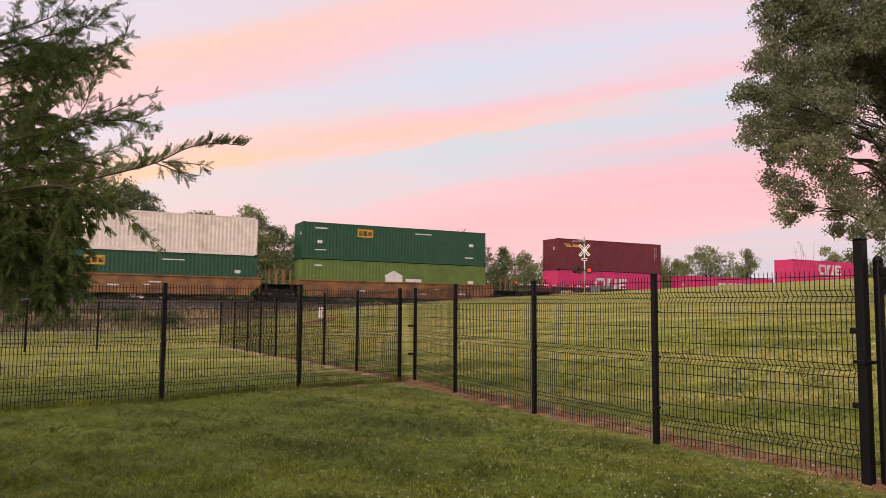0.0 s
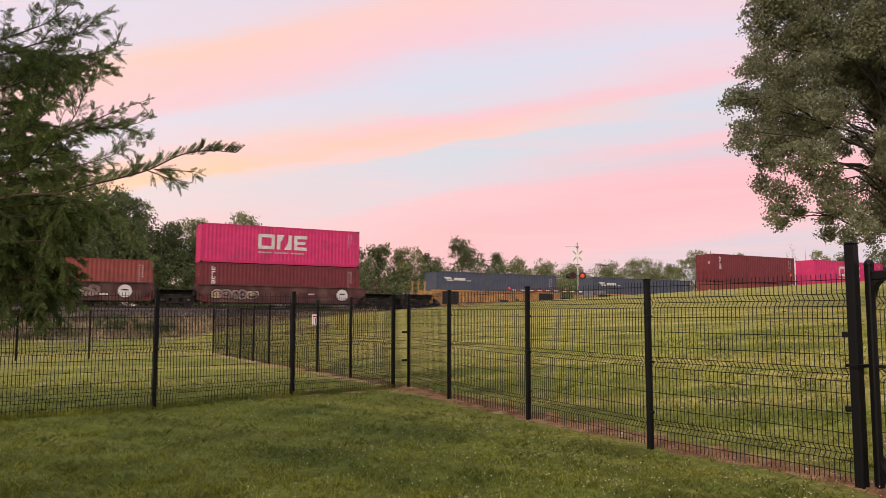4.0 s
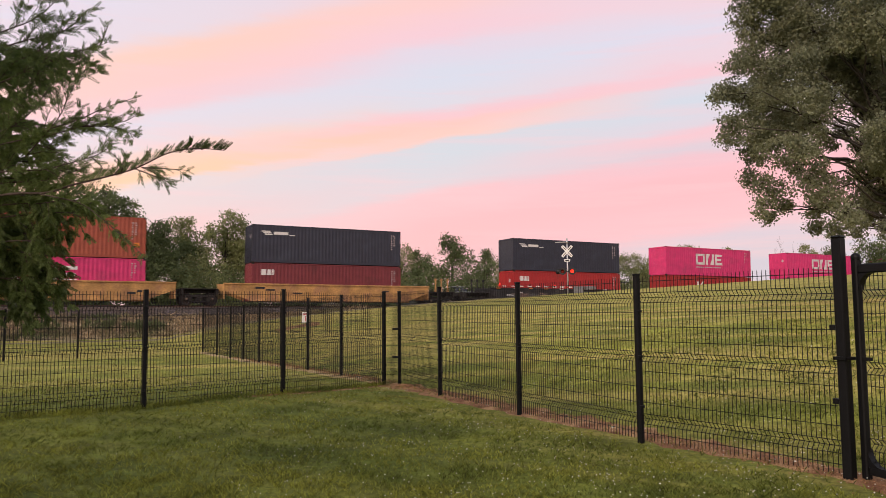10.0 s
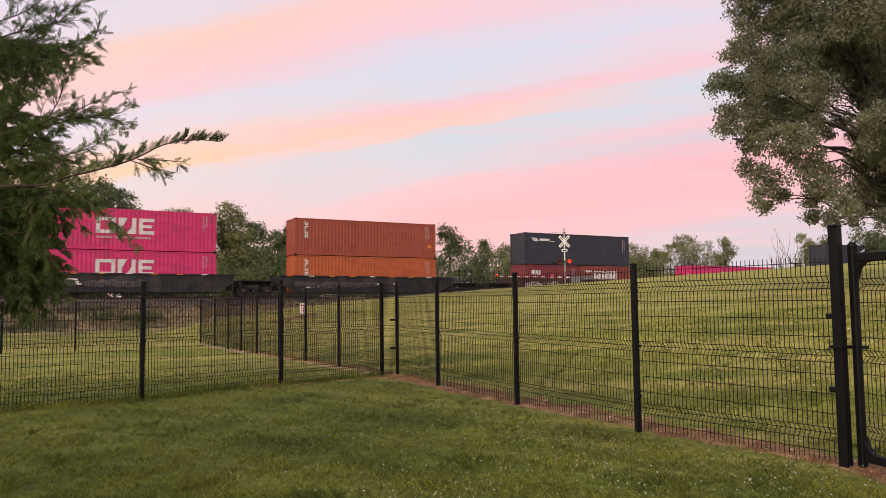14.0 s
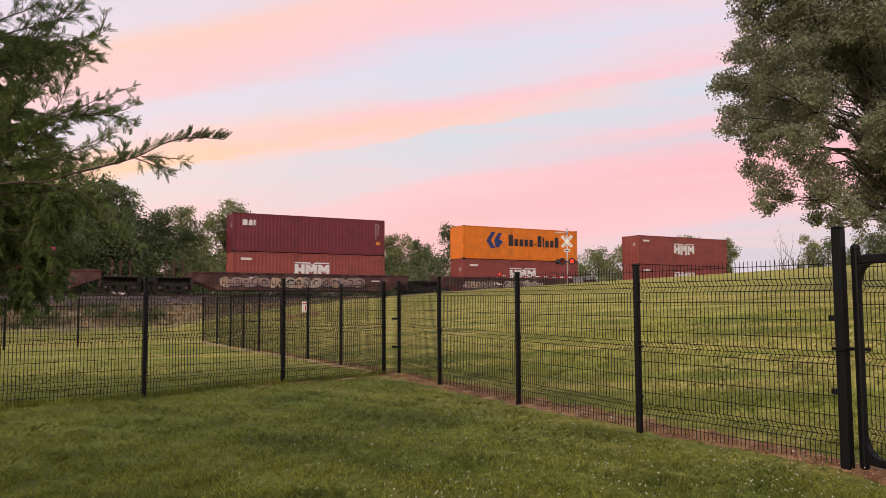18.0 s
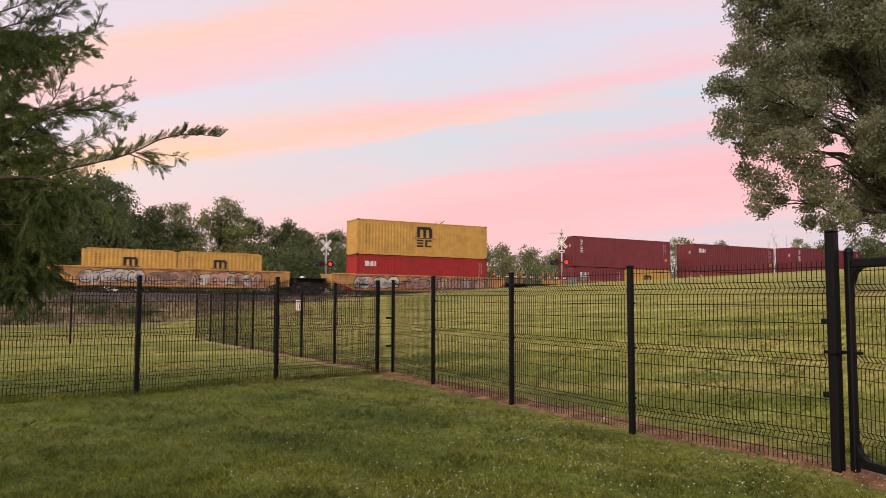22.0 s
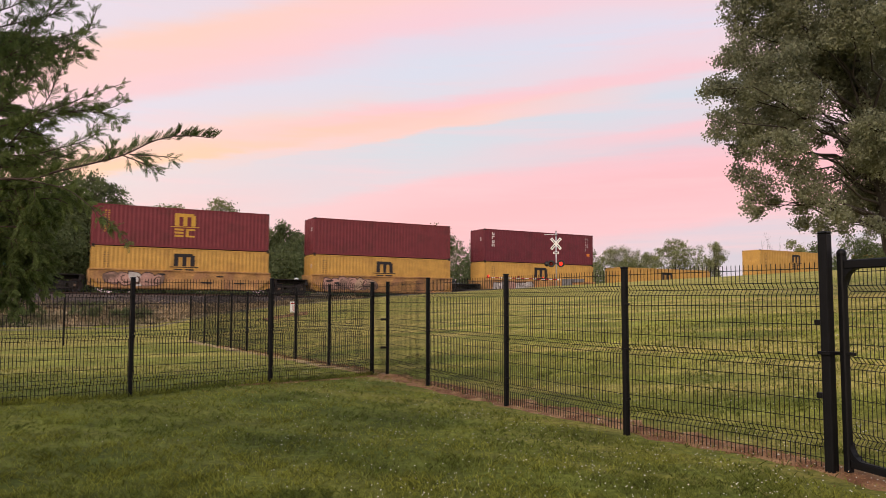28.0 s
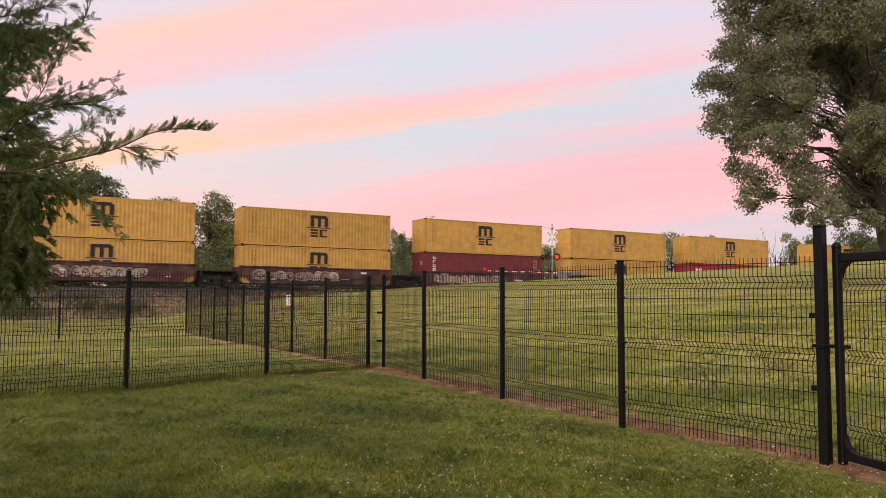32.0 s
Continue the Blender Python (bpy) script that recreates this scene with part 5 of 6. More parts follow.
def build_train():
    for i, (c, style, low, top, car) in enumerate(CONSIST):
        load = C53 if i <= 2 else C40
        prev_gap = c - (CONSIST[i - 1][0] + (C53 if i - 1 <= 2 else C40)) if i else 5.0
        next_gap = CONSIST[i + 1][0] - c - load if i + 1 < len(CONSIST) else 5.0
        pl = i > 0 and CONSIST[i - 1][4] == car
        pr = i + 1 < len(CONSIST) and CONSIST[i + 1][4] == car
        # free length past the container, less the room for a truck
        a = max(0.12, prev_gap / 2 - 1.7) if pl else max(0.25, prev_gap / 2 - 3.0)
        b = max(0.12, next_gap / 2 - 1.7) if pr else max(0.25, next_gap / 2 - 3.0)
        x0, x1 = c - a, c + load + b
        left = None if pl else (x0 - 1.25, "coupled")
        right = (c + load + next_gap / 2, "joint") if pr else (x1 + 1.25, "coupled")
        car_ob = well_car(style, x0, x1, left, right, 40 + i, 3 if i in (5, 6) else TAGGED_CARS.get(car, 0), car == 3, car == 4, i == 5,
                          round(min(1.9, max(0.9, a - 0.1)), 1), round(min(1.9, max(0.9, b - 0.1)), 1), i == 26)
        MOVERS.append((car_ob, 0.0, 0.0))
        x = c
        for k, (paint, logo) in enumerate(low):
            ln = load if len(low) == 1 else C20
            ob = container(paint, ln, LOW20 if ln == C20 else LOW40 if i in STANDARD else CH, None if (ln == C20 and logo == "ring") else logo, i % 3 == 1)
            MOVERS.append((ob, x, 0.36))
            x += ln + 0.076
        if top:
            ob = container(top[0], load, LOW40 if i in STANDARD else CH, top[1], i in DOORS)
            MOVERS.append((ob, c, 0.36 + (LOW20 if len(low) == 2 else LOW40 if i in STANDARD else CH) + 0.02))


build_train()
# ---- crossing signals ----
def crossing_signal(x, y, z0, rz, label):
    root = thing("crossing_signal", pose(x, y, z0, 0, 0, rz), label, "signal", "crossing signals")
    part("mast", tube("mast", [(0, 0, 0), (0, 0, 5.15)], [0.06] * 2, M_SILVER, 10), None, root)
    part("base", box((-0.25, -0.25, -0.3), (0.25, 0.25, 0.12), 0.03), M_SILVER, root)
    part("mast_cap", tube("mast_cap", [(0, 0, 5.15), (0, 0, 5.22)], [0.075, 0.03], M_SILVER, 10), None, root)
    for a in (48, -48):
        bm = box((-0.61, -0.012, -0.115), (0.61, 0.0, 0.115), 0.004)
        b = part("crossbuck_blade", bm, M_WHITE, root, "white crossbuck board", pose(0, -0.09 - (0.014 if a > 0 else 0), 4.10, 0, a, 0))
        for k in (-1, 1):
            bm = box((k * 0.34 - 0.19, -0.017, -0.028), (k * 0.34 + 0.19, -0.0125, 0.028))
            part("lettering_bar", bm, M_BLACK, b)
    part("track_plate", box((-0.24, -0.10, 3.24), (0.24, -0.085, 3.44), 0.004), M_WHITE, root)
    part("plate_bar", box((-0.17, -0.106, 3.29), (0.17, -0.1005, 3.38)), M_BLACK, root)
    part("lamp_arm", tube("lamp_arm", [(-0.42, -0.05, 2.42), (0.42, -0.05, 2.42)], [0.035] * 2, M_BLACK, 8), None, root)
    for sx, mat, lb in ((-1, M_REDDIM, "dark red signal lens"), (1, M_REDLIT, "glowing red signal lens")):
        lamp = part("lamp", tube("lamp", [(sx * 0.40, -0.02, 2.42), (sx * 0.40, -0.24, 2.42)], [0.15, 0.16], M_BLACK, 16), None, root)
        v, f = [], []
        k = 24
        for yy, r in ((-0.235, 0.30), (-0.245, 0.30)):
            for i in range(k):
                t = 2 * math.pi * i / k
                v.append((sx * 0.40 + r * math.cos(t), yy, 2.42 + r * math.sin(t)))
        f = [tuple(range(k)), tuple(range(2 * k - 1, k - 1, -1))] + [(i, (i + 1) % k, k + (i + 1) % k, k + i) for i in range(k)]
        part("backboard", mesh_from("backboard", v, f, M_BLACK), None, lamp)
        part("lens", tube("lens", [(sx * 0.40, -0.246, 2.42), (sx * 0.40, -0.27, 2.42)], [0.15, 0.10], mat, 20), None, lamp, lb)
        v, f = [], []
        for yy in (-0.246, -0.52):
            for i in range(9):
                t = math.pi * (-0.08 + 1.16 * i / 8)
                v.append((sx * 0.40 + 0.165 * math.cos(t), yy, 2.42 + 0.165 * math.sin(t)))
        f = [(i, i + 1, 10 + i, 9 + i) for i in range(8)]
        part("hood", mesh_from("hood", v, f, M_BLACK), None, lamp)
    part("back_lamp", tube("back_lamp", [(-0.78, 0.02, 2.42), (-0.78, 0.26, 2.42)], [0.22, 0.20], M_BLACK, 16), None, root)
    part("back_arm", tube("back_arm", [(-0.78, 0.05, 2.42), (-0.40, 0.0, 2.42)], [0.03] * 2, M_BLACK, 8), None, root)
    part("bell", tube("bell", [(0, -0.10, 4.85), (0, -0.22, 4.9)], [0.13, 0.04], M_SILVER, 12), None, root)
    part("top_bracket", box((-1.0, -0.02, 4.86), (0, 0.02, 4.92), 0.005), M_SILVER, root)
    return root


NEAR_S, FAR_S = (10.55, 61.8), (-9.85, 66.5)
SIG_Z = (2.10, 2.10)
crossing_signal(*NEAR_S, SIG_Z[0], -14, "railway crossing signal with white crossbuck and lit red lamp")
crossing_signal(*FAR_S, SIG_Z[1], 4, "railway crossing signal beyond the track with lit red lamp")
for (x, y), z0 in ((NEAR_S, SIG_Z[0]), (FAR_S, SIG_Z[1])):
    v, f = [], []
    for r, z in ((1.6, gz(x, y) - 0.05), (0.8, z0 - 0.05), (0.0, z0)):
        v += [(x + r * math.cos(2 * math.pi * i / 12), y + r * math.sin(2 * math.pi * i / 12), z) for i in range(12)]
    f = [(j * 12 + i, j * 12 + (i + 1) % 12, j * 12 + 12 + (i + 1) % 12, j * 12 + 12 + i) for j in range(2) for i in range(12)]
    tagged(new("gravel_mound", mesh_from("gravel_mound", v, f, M_GRAVEL)), "low gravel mound under the crossing signal", "mound", kind="structure")
# gate mechanism and relay box by the near signal
gm = thing("gate_mechanism", pose(NEAR_S[0] + 0.35, NEAR_S[1] - 0.2, SIG_Z[0]), "grey crossing gate machine with counterweight", "machine")
part("housing", box((0.1, -0.3, 0.55), (0.9, 0.3, 1.15), 0.05), M_MACHINE, gm)
part("counterweight", box((0.9, -0.15, 0.85), (1.9, -0.05, 1.15), 0.04), M_MACHINE, gm)
part("pedestal", box((0.3, -0.15, 0.0), (0.6, 0.15, 0.55), 0.02), M_MACHINE, gm)


def build_gate_arm():
    """The lowered crossing gate: striped arm with three small red lamps, along the track."""
    ang = math.degrees(PHI)
    arm = thing("crossing_gate_arm", pose(NEAR_S[0] + 0.35, NEAR_S[1] - 0.45, SIG_Z[0] + 1.08, 0, 0.6, ang), "lowered red and white striped crossing gate arm with lit lamps", "gate arm")
    for i in range(18):
        x1 = -0.1 - 0.40 * i
        t = 0.055 - 0.0014 * i
        part("stripe", box((x1 - 0.40, -0.018, -t), (x1, 0.018, t), 0.004), M_SIGNRED if i % 2 else M_WHITE, arm, "red painted stripe" if i % 2 else "white painted stripe")
    for x, lit in ((-7.15, True), (-4.3, False), (-1.9, True)):
        lamp = part("arm_lamp", tube("arm_lamp", [(x, 0.03, 0.13), (x, -0.05, 0.13)], [0.075] * 2, M_BLACK, 12), None, arm)
        part("lens", tube("lens", [(x, -0.051, 0.13), (x, -0.075, 0.13)], [0.07, 0.05], M_REDLIT if lit else M_REDDIM, 12), None, lamp, "small red lamp lens")


def build_crossing_road():
    """The road that climbs away beyond the track, and the car waiting on it."""
    prof = [(-5.5, -1.5), (-3.6, 0.0), (0.0, 0.06), (3.6, 0.0), (5.5, -1.5)]
    v, f = [], []
    run = [(2.2, 0.0), (5.0, 0.25), (8.0, 0.62), (14.0, 0.75), (40.0, 0.8), (70.0, 0.8)]
    for q, z in run:
        for o, dz in prof:
            p = on_track(36.6 + o, q, z + dz).translation
            v.append(p)
    w = len(prof)
    f = [(i * w + k, i * w + k + 1, (i + 1) * w + k + 1, (i + 1) * w + k) for i in range(len(run) - 1) for k in range(w - 1)]
    tagged(new("road", mesh_from("road", v, f, M_ASPHALT)), "grey asphalt road climbing away from the level crossing", "road", kind="structure")
    m = on_track(37.6, 10.5, 0.74)
    car = thing("car", m, "silver car waiting at the level crossing", "car")
    bm = bmesh.new()
    add_box(bm, (-0.88, 0.0, 0.28), (0.88, 4.5, 0.92), 0.09)
    part("body", bm, M_CARPAINT, car)
    bm = bmesh.new()
    cabin = [(-0.82, 1.15, 0.90), (0.82, 1.15, 0.90), (0.82, 4.1, 0.90), (-0.82, 4.1, 0.90), (-0.62, 1.75, 1.46), (0.62, 1.75, 1.46), (0.62, 3.6, 1.46), (-0.62, 3.6, 1.46)]
    vs = [bm.verts.new(p) for p in cabin]
    for q in ((0, 1, 5, 4), (1, 2, 6, 5), (2, 3, 7, 6), (3, 0, 4, 7), (4, 5, 6, 7)):
        bm.faces.new([vs[k] for k in q])
    part("cabin", bm, M_CARGLASS, car, "dark car windows")
    part("roof", box((-0.66, 1.7, 1.44), (0.66, 3.65, 1.50), 0.02), M_CARPAINT, car)
    part("bumper", box((-0.86, -0.08, 0.30), (0.86, 0.02, 0.52), 0.03), M_BLACK, car)
    for sx in (-1, 1):
        part("headlight", box((sx * 0.62 - 0.17, -0.03, 0.62), (sx * 0.62 + 0.17, 0.01, 0.76), 0.02), M_WHITE, car, "clear headlight")
        for y in (0.85, 3.6):
            part("wheel", tube("wheel", [(sx * 0.72, y, 0.32), (sx * 0.90, y, 0.32)], [0.32] * 2, M_BLACK, 16), None, car, "black tyre and wheel")


def build_globe_lamp():
    x, y, z = toward(548, 522, 66)
    g = gz(x, y)
    lamp = thing("globe_lamp", pose(x, y, g), "white globe lamp on a dark post beyond the railway", "lamp post")
    part("post", tube("post", [(0, 0, -0.2), (0, 0, z - g - 0.22)], [0.07, 0.055], M_BLACK, 10), None, lamp)
    part("collar", tube("collar", [(0, 0, z - g - 0.30), (0, 0, z - g - 0.18)], [0.10, 0.13], M_BLACK, 12), None, lamp)
    bm = bmesh.new()
    bmesh.ops.create_uvsphere(bm, u_segments=18, v_segments=12, radius=0.23, matrix=Matrix.Translation((0, 0, z - g)))
    for fc in bm.faces:
        fc.smooth = True
    part("globe", bm, M_WHITE, lamp, "white globe shade")


M_CARPAINT = shade("silver_car_paint", (0.50, 0.50, 0.51), 0.3, 0.6, vary=0.06, scale=3)
M_CARGLASS = shade("dark_car_glass", (0.02, 0.022, 0.025), 0.08, vary=0.05, spec=0.6)
build_gate_arm()
build_crossing_road()
build_globe_lamp()


# ---- trees ----
def limb_points(a, b, sag, rng, n=6, wob=0.15):
    a, b = Vector(a), Vector(b)
    L = (b - a).length
    return [a.lerp(b, i / n) + Vector((rng.uniform(-1, 1), rng.uniform(-1, 1), rng.uniform(-1, 1))) * wob * L * 0.15 * (0 if i in (0, n) else 1) + Vector((0, 0, sag * L * math.sin(math.pi * i / n))) for i in range(n + 1)]


def leafy_tree(name, base, lumps, leaf, density, mat, label, seed, trunk_r=0.25, bark=None, category="tree", lean=(0, 0), per=12, limb=1.0):
    """Trunk, limbs to every lump of the crown, twigs, and leaves set in clusters with gaps between."""
    rng, nr = random.Random(seed), np.random.default_rng(seed)
    bark = bark or M_BARK
    root = thing(name, pose(*base), label, category)
    b = Vector(base)
    mid = sum((Vector(l[:3]) for l in lumps), Vector()) / len(lumps) - b
    zs = [l[2] - base[2] for l in lumps]
    crotch = Vector((mid.x * 0.25 + lean[0], mid.y * 0.25 + lean[1], max(0.8, min(zs) * 0.75)))
    v, f = [], []
    top = Vector((mid.x * 0.7, mid.y * 0.7, max(zs) * 0.85))
    add_tube(v, f, [(0, 0, -0.2), tuple(crotch * 0.5), tuple(crotch), tuple(crotch.lerp(top, 0.5)), tuple(top)], [trunk_r * 1.25, trunk_r, trunk_r * 0.8, trunk_r * 0.45, trunk_r * 0.1], 10)
    part("trunk", mesh_from("trunk", v, f, bark, True), None, root)
    cs, als, acs = [], [], []
    bunches = []
    for (x, y, z, r) in lumps:
        bunches.append((x, y, z, r * 0.72, True))
        for k in range(7):
            d = Vector((rng.gauss(0, 1), rng.gauss(0, 1), rng.gauss(0, 1) + 0.15)).normalized() * r * rng.uniform(0.62, 0.9)
            bunches.append((x + d.x, y + d.y, z + d.z, r * rng.uniform(0.26, 0.44), False))
    for (x, y, z, r, core) in bunches:
        v, f = [], []
        c = Vector((x, y, z)) - b
        st = crotch.lerp(top, min(0.8, max(0.0, (c.z - crotch.z) / max(0.5, top.z - crotch.z) * 0.6)))
        core = core and (limb == 1.0 or rng.random() < 0.4)
        if core:
            add_tube(v, f, limb_points(st, c, 0.06, rng, 5, 0.4), [trunk_r * limb * k for k in (0.24, 0.19, 0.14, 0.10, 0.06, 0.03)], 6)
        k = max(6, int(density * r * r))
        dirs = unit_vectors(nr, k)
        lob = 1 + 0.22 * np.sin(dirs[:, 0] * 7 + seed) * np.sin(dirs[:, 2] * 6 + dirs[:, 1] * 5 + seed * 2)
        rad = r * nr.uniform(0.05, 1.0, k) ** 0.38 * lob
        cl = np.array(c) + dirs * rad[:, None] * np.array([1, 1, 0.9])
        for j in range(min(k, 10) if core else 0):
            add_tube(v, f, limb_points(c, cl[j], 0.05, rng, 3, 0.5), [trunk_r * limb * q for q in (0.07, 0.05, 0.035, 0.012)], 4, False)
        if core:
            part("limb", mesh_from("limb", v, f, bark, True), None, root)
        m = per
        sz = leaf * nr.uniform(0.9, 2.0, k)
        pts = np.repeat(cl, m, 0) + np.clip(nr.normal(size=(k * m, 3)), -1.4, 1.4) * np.repeat(sz, m)[:, None] * np.array([1, 1, 0.75])
        cs.append(pts)
        al = unit_vectors(nr, k * m) + np.array([0, 0, -0.35])
        up = np.repeat(dirs, m, 0) * 0.9 + np.array([0, 0, 0.5]) + unit_vectors(nr, k * m)
        ac = np.cross(al, up)
        ac /= np.linalg.norm(ac, axis=1, keepdims=True) + 1e-9
        s = leaf * nr.uniform(0.6, 1.25, k * m)
        als.append(al * s[:, None] * 0.5)
        acs.append(ac * s[:, None] * 0.45)
    part("crown", quads_mesh("crown", np.concatenate(cs), np.concatenate(als), np.concatenate(acs), mat), None, root)
    return root


def build_cottonwood():
    lumps = []
    rng = random.Random(6)
    crown = ((1325, 25, 42), (1380, 15, 45), (1440, 20, 55), (1510, 10, 60), (1570, 20, 60), (1340, -50, 55), (1420, -60, 70), (1520, -80, 80),
             (1300, 80, 27), (1345, 85, 45), (1410, 85, 50), (1475, 75, 50), (1545, 85, 45), (1268, 138, 25), (1310, 140, 42), (1365, 140, 45), (1425, 140, 48),
             (1466, 150, 33), (1552, 150, 42), (1280, 188, 31), (1275, 222, 21), (1325, 195, 42), (1385, 195, 42), (1435, 190, 32))
    skirt = ((1565, 210, 50), (1485, 205, 20), (1315, 245, 27), (1360, 250, 38), (1410, 245, 38), (1436, 272, 20), (1528, 265, 35), (1580, 270, 50), (1308, 290, 23),
             (1345, 305, 30), (1420, 300, 32), (1365, 325, 23), (1452, 320, 30), (1515, 320, 24), (1562, 330, 38), (1332, 345, 19), (1345, 362, 11), (1370, 340, 13),
             (1435, 350, 30), (1420, 380, 15), (1482, 355, 30), (1460, 385, 20), (1498, 385, 22), (1548, 385, 24), (1630, 100, 90), (1640, 230, 90), (1640, 350, 60), (1700, -20, 120), (1600, -80, 110))
    for px, py, r in crown + skirt:
        d = 20 + rng.uniform(-1.5, 1.5) + (1.5 if px > 1600 else 0)
        x, y, z = toward(px + 26, py + 38, d)
        lumps.append((x, y, z, r / 1310 * d))
    # the inner crown round the trunk, and the back of it
    for px, py, r in ((1545, 40, 60), (1530, 110, 55), (1545, 175, 45), (1560, 240, 55), (1540, 300, 38), (1570, 360, 45), (1600, 160, 70), (1610, 290, 70), (1480, 110, 45), (1440, 225, 30), (1400, 275, 30), (1500, 345, 26), (1500, 290, 22), (1520, 350, 24), (1580, 320, 50), (1460, 300, 22)):
        x, y, z = toward(px + 26, py + 38, 21.3)
        lumps.append((x, y, z, r / 1310 * 21.3))
    for px, py, r in crown[1:]:
        if r > 40:
            x, y, z = toward(px + 40, py + 40, 22.4)
            lumps.append((x, y, z, r / 1310 * 21))
    x, y, _ = toward(1665, 500, 21)
    leafy_tree("cottonwood_tree", (x, y, gz(x, y)), lumps, 0.066, 390, M_LEAF_COT, "large broadleaf tree with grey-green leaves, crown hanging low over the hill", 31, 0.45, limb=0.5, per=10)


def build_woods():
    """Trees behind the railway: bearing, top, half-width, distance."""
    rng = random.Random(12)
    rows = [(40, 330, 90, 64, 0), (100, 352, 58, 67, 0), (150, 318, 62, 66, 0), (188, 324, 50, 67, 0), (228, 348, 48, 69, 0), (272, 392, 46, 71, 0), (312, 418, 38, 74, 0), (335, 382, 40, 76, 1), (395, 372, 50, 74, 1), (445, 405, 38, 78, 0), (530, 415, 40, 80, 0), (500, 430, 36, 84, 0), (545, 432, 32, 82, 0),
            (590, 430, 38, 88, 0), (655, 428, 36, 84, 0), (705, 436, 30, 86, 1), (745, 450, 26, 92, 0), (800, 420, 32, 84, 0), (862, 452, 22, 88, 0), (900, 458, 30, 96, 1), (950, 466, 36, 104, 1), (1000, 470, 36, 108, 1),
            (1060, 466, 36, 110, 1), (1115, 458, 38, 108, 1), (1165, 468, 32, 112, 1), (1222, 446, 38, 104, 1), (1293, 450, 25, 112, 1), (1435, 446, 24, 110, 1), (1490, 452, 40, 96, 0), (1560, 440, 50, 90, 0), (1640, 430, 60, 90, 0), (-60, 330, 70, 66, 0)]
    for i, (px, top, hw, d, pale) in enumerate(rows):
        x, y, z = toward(px, top, d)
        w = hw * 1.55 / 1310 * d
        g = gz(x, y)
        lumps = []
        h = z - g
        k = 9 + int((2.2 if 420 < px < 840 else 1.6) * w)
        for j in range(k):
            t = j / (k - 1)
            zz = g + h * (0.14 + 0.70 * t)
            sp = w * (0.80 - 0.48 * t * t)
            lumps.append((x + rng.uniform(-1, 1) * sp, y + rng.uniform(-1, 1) * sp, zz, min(h * 0.3, w * rng.uniform(0.36, 0.56)) * (1.1 - 0.4 * t)))
        lumps.append((x + rng.uniform(-.2, .2) * w, y, g + h - 0.28 * w, 0.24 * w))
        leafy_tree("woods_tree", (x, y, g), lumps, 0.185, 32 if px < 420 else 29 if px < 840 else 20, M_LEAF_PALE if pale else M_LEAF_WOOD, "pale green broadleaf tree at the edge of the woods" if pale else "dark green broadleaf tree behind the railway", 100 + i, 0.16 + 0.012 * h, per=9)
    # undergrowth band along the far side of the track
    nr = np.random.default_rng(77)
    n = 110000
    s = nr.uniform(-45, 95, n)
    q = DIST + 9 + 27 * nr.uniform(0, 1, n) ** 1.6
    hmax = 5.0 + 2.2 * smooth01(12, -8, s) + 1.0 * np.sin(s * 0.35) + 0.7 * np.sin(s * 0.91 + 1 + q * 0.5) + 1.2 * smooth01(70, 95, q) - 4.4 * smooth01(56, 70, s)
    z = nr.uniform(0, 1, n) ** 0.8 * np.maximum(hmax, 0.6)
    x, y = TN.x * q + TU.x * s, TN.y * q + TU.y * s
    c = np.column_stack([x, y, ground_z(x, y) + z])
    al, ac = unit_vectors(nr, n), unit_vectors(nr, n)
    sz = nr.uniform(0.10, 0.24, n)[:, None]
    me = quads_mesh("undergrowth", c, al * sz * 0.6, ac * sz * 0.5, M_LEAF_WOOD)
    tagged(new("undergrowth", me), "dense green undergrowth along the far side of the railway", "undergrowth", kind="stuff")
    # bare dead trees on the right skyline
    for px, top, seed in ((1408, 434, 3), (1388, 446, 4)):
        x, y, z = toward(px, top, 100)
        g = gz(x, y)
        r2 = random.Random(seed)
        root = thing("dead_tree", pose(x, y, g), "bare leafless grey tree on the skyline", "tree", "bare skyline trees")
        h = z - g
        v, f = [], []
        add_tube(v, f, [(0, 0, -0.2), (0.1, 0, h * 0.3), (0, 0, h * 0.62)], [0.13, 0.09, 0.05], 6)
        part("trunk", mesh_from("trunk", v, f, M_DEAD), None, root)
        for i in range(9):
            v, f = [], []
            zz = h * r2.uniform(0.25, 0.6)
            a = r2.uniform(0, 6.28)
            tip = Vector((math.cos(a) * h * 0.16, math.sin(a) * h * 0.16, min(h, zz + h * r2.uniform(0.25, 0.42))))
            limb = limb_points((0, 0, zz), tip, -0.05, r2, 4, 0.5)
            add_tube(v, f, limb, [0.045, 0.035, 0.026, 0.018, 0.008], 4)
            for k in range(5):
                p = limb[r2.randint(1, 4)]
                q = p + Vector((r2.uniform(-0.5, 0.5), r2.uniform(-0.5, 0.5), r2.uniform(0.3, 0.9)))
                add_tube(v, f, [p, q], [0.014, 0.005], 3, False)
            part("branch", mesh_from("branch", v, f, M_DEAD), None, root)


# ---- the feathery tree beside the standing place ----
def fr(p):
    """Bearing and distance of a point on a bough of the near tree."""
    return Vector(toward(p[0] + 9, p[1] + 17, p[2]))


